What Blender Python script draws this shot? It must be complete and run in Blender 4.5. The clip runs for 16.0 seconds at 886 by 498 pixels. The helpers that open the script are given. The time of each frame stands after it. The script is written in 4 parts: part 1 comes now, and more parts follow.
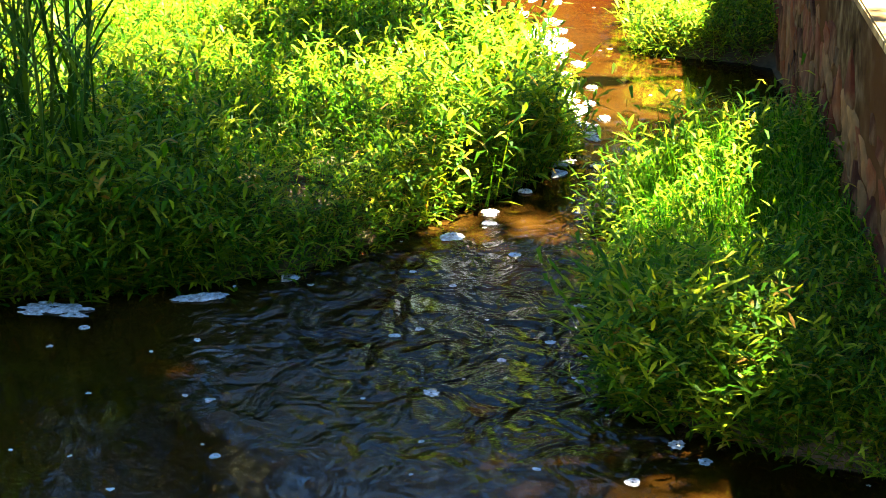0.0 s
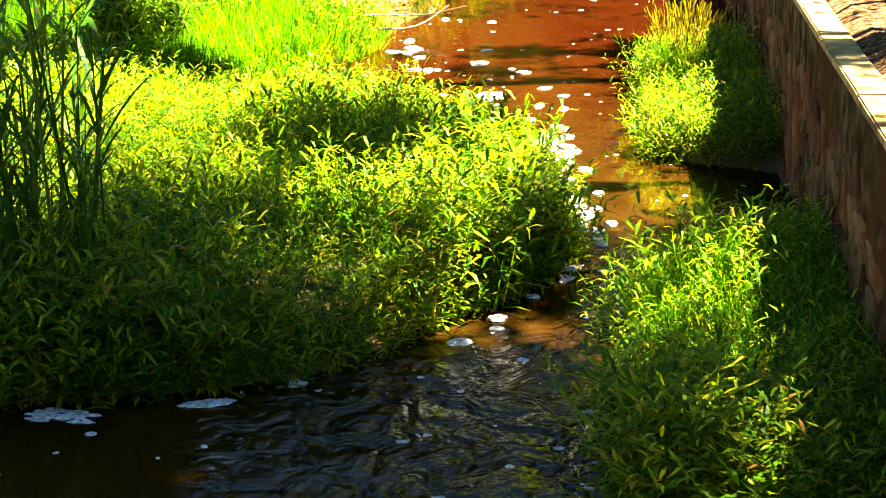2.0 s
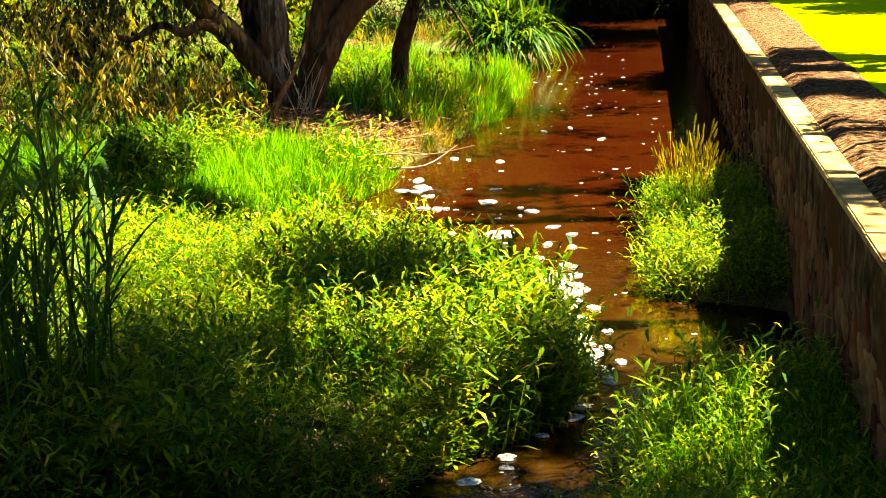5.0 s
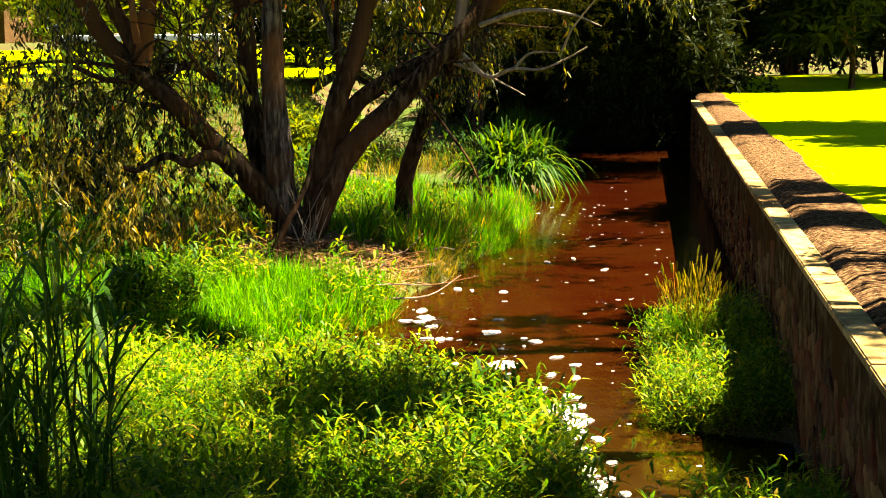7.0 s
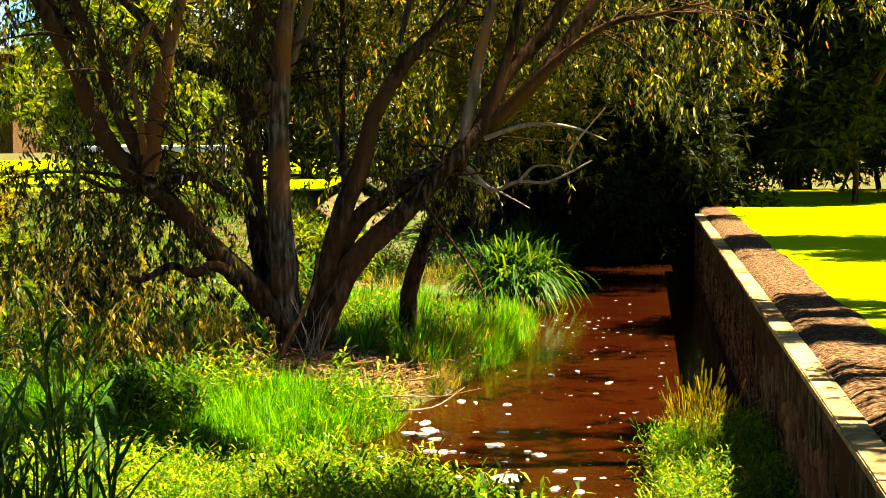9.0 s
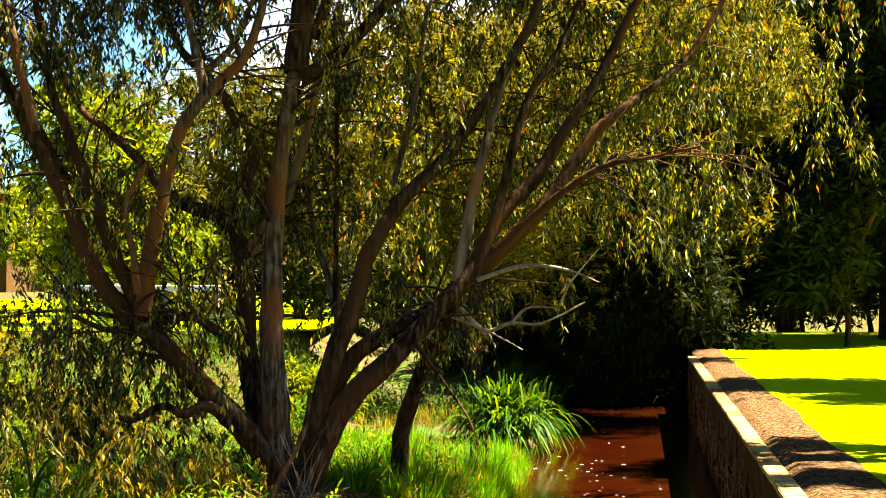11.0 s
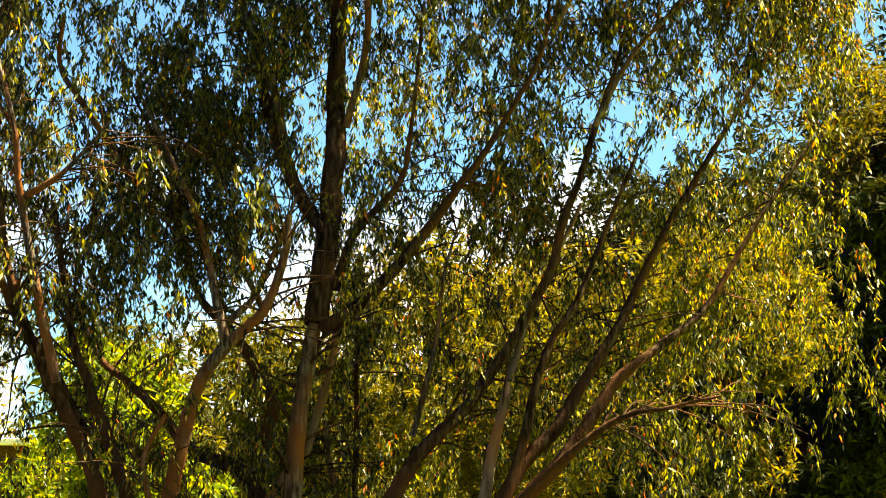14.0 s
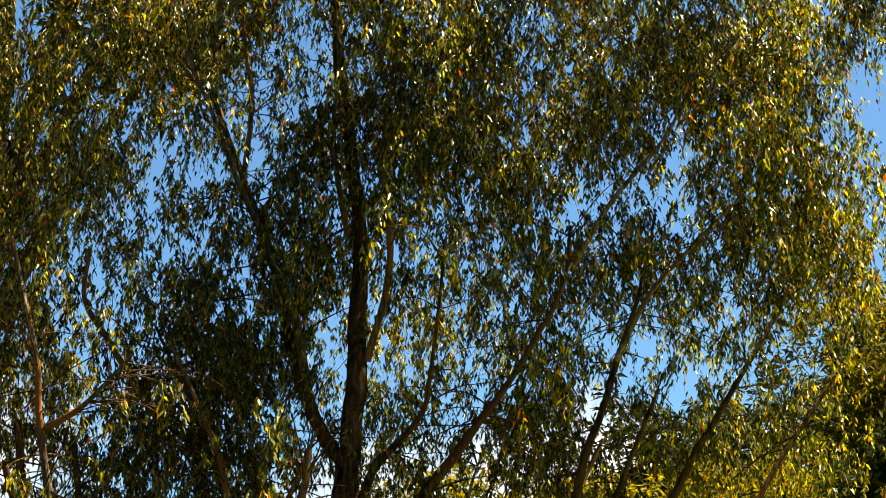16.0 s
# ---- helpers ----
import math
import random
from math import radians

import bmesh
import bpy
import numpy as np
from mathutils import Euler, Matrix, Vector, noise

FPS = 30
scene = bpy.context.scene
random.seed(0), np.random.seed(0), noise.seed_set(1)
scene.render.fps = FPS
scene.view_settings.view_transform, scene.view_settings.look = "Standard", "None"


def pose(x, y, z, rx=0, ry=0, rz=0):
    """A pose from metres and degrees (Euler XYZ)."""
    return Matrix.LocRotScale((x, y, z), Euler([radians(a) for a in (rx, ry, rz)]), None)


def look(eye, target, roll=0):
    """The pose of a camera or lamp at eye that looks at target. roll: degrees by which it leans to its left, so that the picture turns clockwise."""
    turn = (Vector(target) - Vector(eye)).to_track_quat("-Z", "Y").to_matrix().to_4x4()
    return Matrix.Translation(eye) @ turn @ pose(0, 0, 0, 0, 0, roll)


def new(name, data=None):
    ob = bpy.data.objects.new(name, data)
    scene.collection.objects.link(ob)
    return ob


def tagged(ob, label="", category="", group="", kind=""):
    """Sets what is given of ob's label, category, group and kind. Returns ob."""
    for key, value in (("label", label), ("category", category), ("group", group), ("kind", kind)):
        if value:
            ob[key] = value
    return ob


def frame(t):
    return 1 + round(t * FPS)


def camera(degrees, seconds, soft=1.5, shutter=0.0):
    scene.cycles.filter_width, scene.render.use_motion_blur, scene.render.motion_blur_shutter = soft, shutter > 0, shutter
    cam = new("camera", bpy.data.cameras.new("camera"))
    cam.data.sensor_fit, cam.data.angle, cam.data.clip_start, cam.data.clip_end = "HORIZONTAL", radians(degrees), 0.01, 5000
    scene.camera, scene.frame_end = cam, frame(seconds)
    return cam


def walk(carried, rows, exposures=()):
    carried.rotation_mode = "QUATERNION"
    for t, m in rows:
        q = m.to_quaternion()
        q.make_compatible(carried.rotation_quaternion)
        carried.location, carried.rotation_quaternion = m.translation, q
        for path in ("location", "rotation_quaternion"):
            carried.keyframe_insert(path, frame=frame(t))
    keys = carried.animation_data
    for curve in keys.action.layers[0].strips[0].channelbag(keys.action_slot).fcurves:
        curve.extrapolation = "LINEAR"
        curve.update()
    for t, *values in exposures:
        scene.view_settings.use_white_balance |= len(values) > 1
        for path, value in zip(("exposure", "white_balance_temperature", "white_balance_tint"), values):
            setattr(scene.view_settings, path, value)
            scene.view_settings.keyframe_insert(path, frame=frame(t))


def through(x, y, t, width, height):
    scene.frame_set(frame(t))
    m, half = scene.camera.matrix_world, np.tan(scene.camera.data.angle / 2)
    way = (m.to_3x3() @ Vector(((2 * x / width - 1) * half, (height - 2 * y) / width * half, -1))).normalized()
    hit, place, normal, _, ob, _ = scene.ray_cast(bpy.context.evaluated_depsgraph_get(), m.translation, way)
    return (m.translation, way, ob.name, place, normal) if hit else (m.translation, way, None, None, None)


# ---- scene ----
# A tannin-stained creek seen from a footbridge: weedy banks, a stone retaining wall, a spreading gum tree.
EYE = 3.1
cam = camera(29.9, 16.0, soft=1.0)
TURNS = [
    (0.0, 69.51, 0.49, -0.59), (0.5, 70.27, 0.58, -0.53), (1.0, 71.29, 0.55, -0.45), (1.5, 72.2, 0.61, -0.44),
    (2.0, 73.15, 0.67, -0.37), (2.5, 73.85, 0.73, -0.21), (3.0, 74.79, 0.65, -0.07), (3.5, 75.65, 0.64, -0.03),
    (6.0, 79.79, 0.82, -0.11), (6.5, 81.01, 0.72, -0.03), (7.0, 82.42, 0.64, 0.06), (7.5, 83.52, 0.37, 0.07),
    (8.0, 84.3, 0.49, 0.16), (8.5, 85.28, 0.35, 0.28), (11.0, 91.15, 0.0, 0.0), (11.5, 92.93, 0.04, 0.03),
    (12.0, 94.6, 0.14, 0.2), (12.5, 95.67, 0.19, 0.11), (13.0, 96.9, 0.22, 0.32), (13.5, 98.25, 0.16, 0.49),
    (14.0, 99.78, 0.11, 0.69), (14.5, 101.49, -0.2, 0.88), (15.0, 103.98, -0.45, 1.3), (15.5, 105.93, -0.39, 1.34),
    (16.0, 107.85, -0.31, 1.33),
]
walk(cam, [(t, pose(0, 0, EYE, rx, ry, rz)) for t, rx, ry, rz in TURNS],
     exposures=[(t, stops, kelvin, 13) for t, stops, kelvin in ((0, 5.75, 6250), (1.5, 5.5, 6800), (2.5, 4.95, 7500), (3.5, 4.65, 7800), (6, 3.95, 7400), (8.5, 3.8, 7250), (11, 4.05, 7200), (12.5, 4.3, 7800), (14.5, 4.0, 8300), (16, 3.55, 8000))])

# ---- light ----
SUN_AZ, SUN_EL = 85.0, 62.0          # degrees right of the view, above the horizon
world = bpy.data.worlds.new("sky")
scene.world = world
world.use_nodes = True
wn, wl = world.node_tree.nodes, world.node_tree.links
sky = wn.new("ShaderNodeTexSky")
sky.sky_type, sky.sun_disc = "NISHITA", False
sky.sun_elevation, sky.sun_rotation = radians(SUN_EL), radians(SUN_AZ)
sky.dust_density, sky.ozone_density = 0.5, 2.0
# a clear blue sky with thin white cloud towards the horizon
geo = wn.new("ShaderNodeTexCoord")
sep = wn.new("ShaderNodeSeparateXYZ")
wl.new(geo.outputs["Generated"], sep.inputs[0])
cloud = wn.new("ShaderNodeTexNoise")
cloud.inputs["Scale"].default_value, cloud.inputs["Detail"].default_value = 5.0, 6
wl.new(geo.outputs["Generated"], cloud.inputs["Vector"])
low = wn.new("ShaderNodeMapRange")
low.inputs[1].default_value, low.inputs[2].default_value = 0.36, 0.07
low.inputs[3].default_value, low.inputs[4].default_value = -0.25, 0.22
wl.new(sep.outputs[2], low.inputs[0])
add = wn.new("ShaderNodeMath")
wl.new(cloud.outputs["Fac"], add.inputs[0])
wl.new(low.outputs[0], add.inputs[1])
puff = wn.new("ShaderNodeValToRGB")
puff.color_ramp.elements[0].position, puff.color_ramp.elements[1].position = 0.52, 0.72
wl.new(add.outputs[0], puff.inputs[0])
tint = wn.new("ShaderNodeMix")
tint.data_type, tint.blend_type = "RGBA", "MULTIPLY"
tint.inputs[0].default_value = 1.0
wl.new(sky.outputs[0], tint.inputs[6])
tint.inputs[7].default_value = (0.54, 1.0, 1.3, 1)
cover = wn.new("ShaderNodeMix")
cover.data_type = "RGBA"
wl.new(puff.outputs[0], cover.inputs[0])
wl.new(tint.outputs[2], cover.inputs[6])
cover.inputs[7].default_value = (10.5, 10.6, 11.2, 1)
wl.new(cover.outputs[2], wn["Background"].inputs[0])
wn["Background"].inputs[1].default_value = 0.0145
sun = new("sun", bpy.data.lights.new("sun", "SUN"))
sun.data.energy, sun.data.angle, sun.data.color = 5.0, radians(0.5), (1.0, 0.91, 0.70)
az, el = radians(SUN_AZ), radians(SUN_EL)
to_sun = Vector((math.sin(az) * math.cos(el), math.cos(az) * math.cos(el), math.sin(el)))
sun.matrix_world = look(to_sun * 60, (0, 0, 0))


# ---- materials ----
def material(name):
    m = bpy.data.materials.new(name)
    m.use_nodes = True
    nt = m.node_tree
    return m, nt, nt.nodes["Principled BSDF"], nt.nodes["Material Output"]


def ramp(nt, source, stops):
    r = nt.nodes.new("ShaderNodeValToRGB")
    el = r.color_ramp.elements
    while len(el) < len(stops):
        el.new(0.5)
    for e, (p, c) in zip(el, stops):
        e.position, e.color = p, (*c, 1)
    nt.links.new(source, r.inputs[0])
    return r.outputs[0]


def noise_tex(nt, scale, detail=4, vector=None, distortion=0.0, rough=0.55):
    n = nt.nodes.new("ShaderNodeTexNoise")
    n.inputs["Scale"].default_value, n.inputs["Detail"].default_value = scale, detail
    n.inputs["Distortion"].default_value, n.inputs["Roughness"].default_value = distortion, rough
    if vector is None:
        vector = nt.nodes.new("ShaderNodeTexCoord").outputs["Object"]
    nt.links.new(vector, n.inputs["Vector"])
    return n.outputs["Fac"]


def mixed(nt, fac, a, b, kind="MIX"):
    n = nt.nodes.new("ShaderNodeMix")
    n.data_type, n.blend_type = "RGBA", kind
    for value, i in ((fac, 0), (a, 6), (b, 7)):
        if isinstance(value, (int, float)):
            n.inputs[i].default_value = value
        elif isinstance(value, tuple):
            n.inputs[i].default_value = (*value, 1)
        else:
            nt.links.new(value, n.inputs[i])
    return n.outputs[2]


def bumped(nt, bsdf, height, strength, distance):
    b = nt.nodes.new("ShaderNodeBump")
    b.inputs["Strength"].default_value, b.inputs["Distance"].default_value = strength, distance
    nt.links.new(height, b.inputs["Height"])
    nt.links.new(b.outputs[0], bsdf.inputs["Normal"])


def leafy(name, stops, through=0.45, rough=0.5, patch=0.6, shine=0.04, warm=(2.3, 1.6, 0.35)):
    """Leaves: each one its own shade, light passing through the blade."""
    m, nt, p, out = material(name)
    geo = nt.nodes.new("ShaderNodeNewGeometry")
    col = ramp(nt, geo.outputs["Random Per Island"], stops)
    big = ramp(nt, noise_tex(nt, patch, 3), [(0.3, (0.75, 0.8, 0.7)), (0.7, (1.2, 1.15, 1.0))])
    col = mixed(nt, 1.0, col, big, "MULTIPLY")
    nt.links.new(col, p.inputs["Base Color"])
    p.inputs["Roughness"].default_value = rough
    p.inputs["Specular IOR Level"].default_value = shine
    tr = nt.nodes.new("ShaderNodeBsdfTranslucent")
    glow = mixed(nt, 1.0, col, warm, "MULTIPLY")
    nt.links.new(glow, tr.inputs[0])
    mx = nt.nodes.new("ShaderNodeMixShader")
    mx.inputs[0].default_value = through
    nt.links.new(p.outputs[0], mx.inputs[1])
    nt.links.new(tr.outputs[0], mx.inputs[2])
    nt.links.new(mx.outputs[0], out.inputs[0])
    return m


def plain(name, stops, scale, rough=0.85, bump=0.4, depth=0.02, detail=6, stretch=None, second=None, shine=0.0):
    m, nt, p, out = material(name)
    co = nt.nodes.new("ShaderNodeTexCoord").outputs["Object"]
    if stretch:
        mp = nt.nodes.new("ShaderNodeMapping")
        mp.inputs["Scale"].default_value = stretch
        nt.links.new(co, mp.inputs[0])
        co = mp.outputs[0]
    n = noise_tex(nt, scale, detail, co)
    col = ramp(nt, n, stops)
    if second:
        col = mixed(nt, ramp(nt, noise_tex(nt, scale * 0.13, 4), [(0.45, (0, 0, 0)), (0.62, (1, 1, 1))]), col, second)
    nt.links.new(col, p.inputs["Base Color"])
    p.inputs["Roughness"].default_value = rough
    p.inputs["Specular IOR Level"].default_value = shine
    bumped(nt, p, n, bump, depth)
    return m


M_WEED = leafy("weed_leaf", [(0.0, (0.009, 0.036, 0.001)), (0.35, (0.033, 0.090, 0.002)), (0.75, (0.10, 0.145, 0.003)), (0.95, (0.19, 0.21, 0.01)), (1.0, (0.203, 0.10, 0.0232))], 0.5, 0.45, shine=0.05, warm=(2.0, 1.7, 0.35))
M_GRASS = leafy("grass_blade", [(0.0, (0.005, 0.025, 0.0005)), (0.5, (0.028, 0.12, 0.0015)), (1.0, (0.11, 0.20, 0.005))], 0.55, 0.45, shine=0.04, warm=(1.6, 1.75, 0.3))
M_DRY = leafy("dry_grass", [(0.0, (0.026, 0.045, 0.003)), (0.6, (0.085, 0.095, 0.010)), (1.0, (0.19, 0.145, 0.04))], 0.45)
M_REED = leafy("reed_blade", [(0.0, (0.0087, 0.029, 0.00174)), (0.6, (0.0174, 0.058, 0.0029)), (1.0, (0.0522, 0.087, 0.0087))], 0.3)
M_GUM = leafy("gum_leaf", [(0.0, (0.004, 0.007, 0.002)), (0.45, (0.014, 0.019, 0.004)), (0.72, (0.066, 0.073, 0.009)), (0.92, (0.20, 0.19, 0.02)), (0.98, (0.20, 0.10, 0.015)), (1.0, (0.34, 0.05, 0.010))], 0.44, 0.36, 0.35, 0.16, (2.0, 1.75, 0.35))
# brighter copy of the gum leaf, sunlight put into its yellow-brown colour
M_SUNLIT_GUM = leafy("sunlit_gum_leaf", [(0.0, (0.008, 0.010, 0.002)), (0.4, (0.04, 0.042, 0.006)), (0.75, (0.095, 0.082, 0.011)), (1.0, (0.19, 0.135, 0.02))], 0.44, 0.4, 0.35, 0.12, (2.1, 1.6, 0.33))
M_OLIVE = leafy("olive_foliage", [(0.0, (0.025, 0.033, 0.005)), (0.6, (0.06, 0.066, 0.009)), (1.0, (0.11, 0.10, 0.014))], 0.5, 0.5, 0.2)
# near-black leaf tones: the shade inside these trees is put into the colour
M_SHADED = leafy("shaded_foliage", [(0.0, (0.0048, 0.0088, 0.0024)), (0.7, (0.01, 0.016, 0.004)), (1.0, (0.02, 0.024, 0.006))], 0.15, 0.6, 0.2)
M_TUSSOCK = leafy("tussock_blade", [(0.0, (0.004, 0.018, 0.0008)), (0.6, (0.018, 0.065, 0.0015)), (1.0, (0.075, 0.12, 0.006))], 0.4)
M_SHEOAK = leafy("sheoak_foliage", [(0.0, (0.016, 0.022, 0.004)), (0.6, (0.036, 0.042, 0.007)), (1.0, (0.075, 0.068, 0.012))], 0.4, 0.5, 0.2)
M_BUSH = leafy("bright_foliage", [(0.0, (0.028, 0.055, 0.004)), (0.6, (0.06, 0.10, 0.006)), (1.0, (0.12, 0.14, 0.01))], 0.5, 0.5, 0.2)
M_LAWN = plain("mown_lawn", [(0.3, (0.12, 0.18, 0.0018)), (0.7, (0.204, 0.252, 0.003))], 14, 0.9, 0.6, 0.04)
M_SOIL = plain("bank_soil", [(0.3, (0.021, 0.015, 0.0084)), (0.6, (0.054, 0.036, 0.018)), (0.8, (0.096, 0.066, 0.036))], 5, 0.95, 0.7, 0.05, second=(0.03, 0.054, 0.009))
M_MULCH = plain("leaf_mulch", [(0.36, (0.016, 0.009, 0.005)), (0.52, (0.052, 0.029, 0.014)), (0.68, (0.14, 0.085, 0.040))], 22, 0.95, 1.0, 0.04)
M_BARK = plain("gum_bark", [(0.38, (0.007, 0.0044, 0.0024)), (0.5, (0.021, 0.0133, 0.0075)), (0.62, (0.052, 0.037, 0.022))], 6, 0.85, 0.9, 0.03, stretch=(3, 3, 0.6), second=(0.045, 0.022, 0.010))
M_PALEBARK = plain("pale_bark", [(0.3, (0.048, 0.03, 0.018)), (0.55, (0.114, 0.084, 0.06)), (0.75, (0.192, 0.162, 0.12))], 5, 0.8, 0.5, 0.015, stretch=(1.8, 1.8, 0.3), second=(0.168, 0.078, 0.03))
M_GREYBARK = plain("grey_bark", [(0.38, (0.014, 0.011, 0.008)), (0.5, (0.045, 0.037, 0.028)), (0.62, (0.11, 0.092, 0.068))], 7, 0.8, 0.9, 0.02, stretch=(3, 3, 0.5), second=(0.11, 0.045, 0.015))
M_DEAD = plain("dead_wood", [(0.3, (0.08, 0.058, 0.04)), (0.6, (0.21, 0.17, 0.12))], 7, 0.85, 0.4, 0.01, stretch=(3, 3, 0.6))
M_COPING = plain("limestone_coping", [(0.3, (0.13, 0.085, 0.032)), (0.6, (0.26, 0.18, 0.068)), (0.8, (0.36, 0.27, 0.12))], 9, 0.9, 0.4, 0.01, second=(0.09, 0.055, 0.022))
M_MORTAR = plain("lime_mortar", [(0.34, (0.011, 0.006, 0.0025)), (0.5, (0.034, 0.021, 0.009)), (0.66, (0.082, 0.058, 0.028))], 5, 0.95, 0.9, 0.03, second=(0.036, 0.017, 0.006))
M_PAINT = plain("white_timber", [(0.3, (0.62, 0.60, 0.55)), (0.7, (0.80, 0.78, 0.74))], 8, 0.6, 0.2, 0.005)
M_TIMBER = plain("weathered_timber", [(0.3, (0.12, 0.09, 0.054)), (0.7, (0.216, 0.168, 0.108))], 9, 0.8, 0.4, 0.01, stretch=(1.8, 1.8, 0.3))
M_FOAM = plain("creek_foam", [(0.35, (0.14, 0.12, 0.10)), (0.55, (0.30, 0.28, 0.26)), (0.7, (0.46, 0.45, 0.43))], 55, 0.7, 0.8, 0.01)


def make_stone(name, node, socket):
    m, nt, p, out = material(name)
    info = nt.nodes.new(node)
    col = ramp(nt, info.outputs[socket], [(0.0, (0.010, 0.004, 0.002)), (0.35, (0.050, 0.012, 0.004)), (0.6, (0.075, 0.022, 0.007)), (0.85, (0.11, 0.06, 0.02)), (1.0, (0.02, 0.010, 0.005))])
    smear = ramp(nt, noise_tex(nt, 2.3, 5), [(0.52, (0, 0, 0)), (0.66, (1, 1, 1))])
    col = mixed(nt, smear, col, (0.070, 0.042, 0.018))
    n = noise_tex(nt, 9, 6)
    col = mixed(nt, 1.0, col, ramp(nt, n, [(0.3, (0.5, 0.5, 0.5)), (0.7, (1.25, 1.2, 1.1))]), "MULTIPLY")
    nt.links.new(col, p.inputs["Base Color"])
    p.inputs["Roughness"].default_value = 0.95
    p.inputs["Specular IOR Level"].default_value = 0.03
    bumped(nt, p, n, 0.7, 0.02)
    return m


def make_water():
    m, nt, p, out = material("creek_water")
    nt.nodes.remove(p)
    co = nt.nodes.new("ShaderNodeTexCoord").outputs["Object"]
    mp = nt.nodes.new("ShaderNodeMapping")
    mp.inputs["Scale"].default_value = (1.0, 0.75, 1.0)
    nt.links.new(co, mp.inputs[0])
    n1 = noise_tex(nt, 4.8, 2, mp.outputs[0], 0.9)
    n2 = noise_tex(nt, 17, 3, mp.outputs[0], 0.6)
    h = nt.nodes.new("ShaderNodeMath")
    h.operation = "MULTIPLY_ADD"
    h.inputs[1].default_value = 0.15
    nt.links.new(n2, h.inputs[0])
    nt.links.new(n1, h.inputs[2])
    b = nt.nodes.new("ShaderNodeBump")
    b.inputs["Strength"].default_value = 1.0
    # broken water where the creek narrows, smooth pools elsewhere
    grad = nt.nodes.new("ShaderNodeVectorMath")
    grad.operation = "DISTANCE"
    grad.inputs[1].default_value = (0.4, 7.2, 0)
    nt.links.new(co, grad.inputs[0])
    reach = nt.nodes.new("ShaderNodeMapRange")
    reach.inputs[1].default_value, reach.inputs[2].default_value = 0.6, 1.7
    reach.inputs[3].default_value, reach.inputs[4].default_value = 0.34, 0.004
    nt.links.new(grad.outputs["Value"], reach.inputs[0])
    nt.links.new(reach.outputs[0], b.inputs["Distance"])
    nt.links.new(h.outputs[0], b.inputs["Height"])
    clear = nt.nodes.new("ShaderNodeBsdfTransparent")
    clear.inputs[0].default_value = (0.52, 0.33, 0.11, 1)
    murk = nt.nodes.new("ShaderNodeBsdfDiffuse")
    murk_col = ramp(nt, noise_tex(nt, 0.5, 4), [(0.35, (0.0115, 0.0013, 0.0002)), (0.65, (0.0155, 0.0033, 0.0004))])
    near_col = ramp(nt, noise_tex(nt, 1.1, 4), [(0.35, (0.0080, 0.0029, 0.0003)), (0.65, (0.0165, 0.0076, 0.0009))])
    body = nt.nodes.new("ShaderNodeMixShader")
    # shallow over the near bed, deeper and murkier upstream
    sp = nt.nodes.new("ShaderNodeSeparateXYZ")
    nt.links.new(co, sp.inputs[0])
    deep = nt.nodes.new("ShaderNodeMapRange")
    deep.inputs[1].default_value, deep.inputs[2].default_value = 6.0, 14.0
    deep.inputs[3].default_value, deep.inputs[4].default_value = 0.8, 0.85
    nt.links.new(sp.outputs[1], deep.inputs[0])
    nt.links.new(deep.outputs[0], body.inputs[0])
    silt = nt.nodes.new("ShaderNodeMapRange")
    silt.inputs[1].default_value, silt.inputs[2].default_value = 11.0, 17.0
    nt.links.new(sp.outputs[1], silt.inputs[0])
    nt.links.new(mixed(nt, silt.outputs[0], near_col, murk_col), murk.inputs[0])
    nt.links.new(clear.outputs[0], body.inputs[1])
    nt.links.new(murk.outputs[0], body.inputs[2])
    gloss = nt.nodes.new("ShaderNodeBsdfGlossy")
    gloss.inputs["Roughness"].default_value = 0.06
    fres = nt.nodes.new("ShaderNodeFresnel")
    fres.inputs[0].default_value = 1.33
    for node in (gloss, fres):
        nt.links.new(b.outputs[0], node.inputs["Normal"])
    mx = nt.nodes.new("ShaderNodeMixShader")
    nt.links.new(fres.outputs[0], mx.inputs[0])
    nt.links.new(body.outputs[0], mx.inputs[1])
    nt.links.new(gloss.outputs[0], mx.inputs[2])
    nt.links.new(mx.outputs[0], out.inputs[0])
    return m


M_GLASS, _nt, _p, _o = material("window_glass")
_p.inputs["Base Color"].default_value, _p.inputs["Roughness"].default_value = (0.02, 0.025, 0.03, 1), 0.05
M_STONE, M_WATER = make_stone("wall_stone", "ShaderNodeObjectInfo", "Random"), make_water()
M_STONE_FAR = make_stone("wall_stone_far", "ShaderNodeNewGeometry", "Random Per Island")
rng = np.random.default_rng(7)


# ---- mesh tools ----
def soup(name, verts, faces, mats, parent=None, smooth=False, mat_index=None):
    """One mesh object from numpy arrays: faces all with the same number of corners."""
    verts, faces = np.asarray(verts, np.float32), np.asarray(faces, np.int32)
    me = bpy.data.meshes.new(name)
    k = faces.shape[1]
    me.vertices.add(len(verts))
    me.vertices.foreach_set("co", verts.ravel())
    me.loops.add(faces.size)
    me.loops.foreach_set("vertex_index", faces.ravel())
    me.polygons.add(len(faces))
    me.polygons.foreach_set("loop_start", np.arange(0, faces.size, k, dtype=np.int32))
    for m in mats if isinstance(mats, (list, tuple)) else [mats]:
        me.materials.append(m)
    if mat_index is not None:
        me.polygons.foreach_set("material_index", np.asarray(mat_index, np.int32))
    me.polygons.foreach_set("use_smooth", np.full(len(faces), smooth))
    me.update(calc_edges=True)
    me.validate()
    ob = new(name, me)
    ob.parent = parent
    return ob


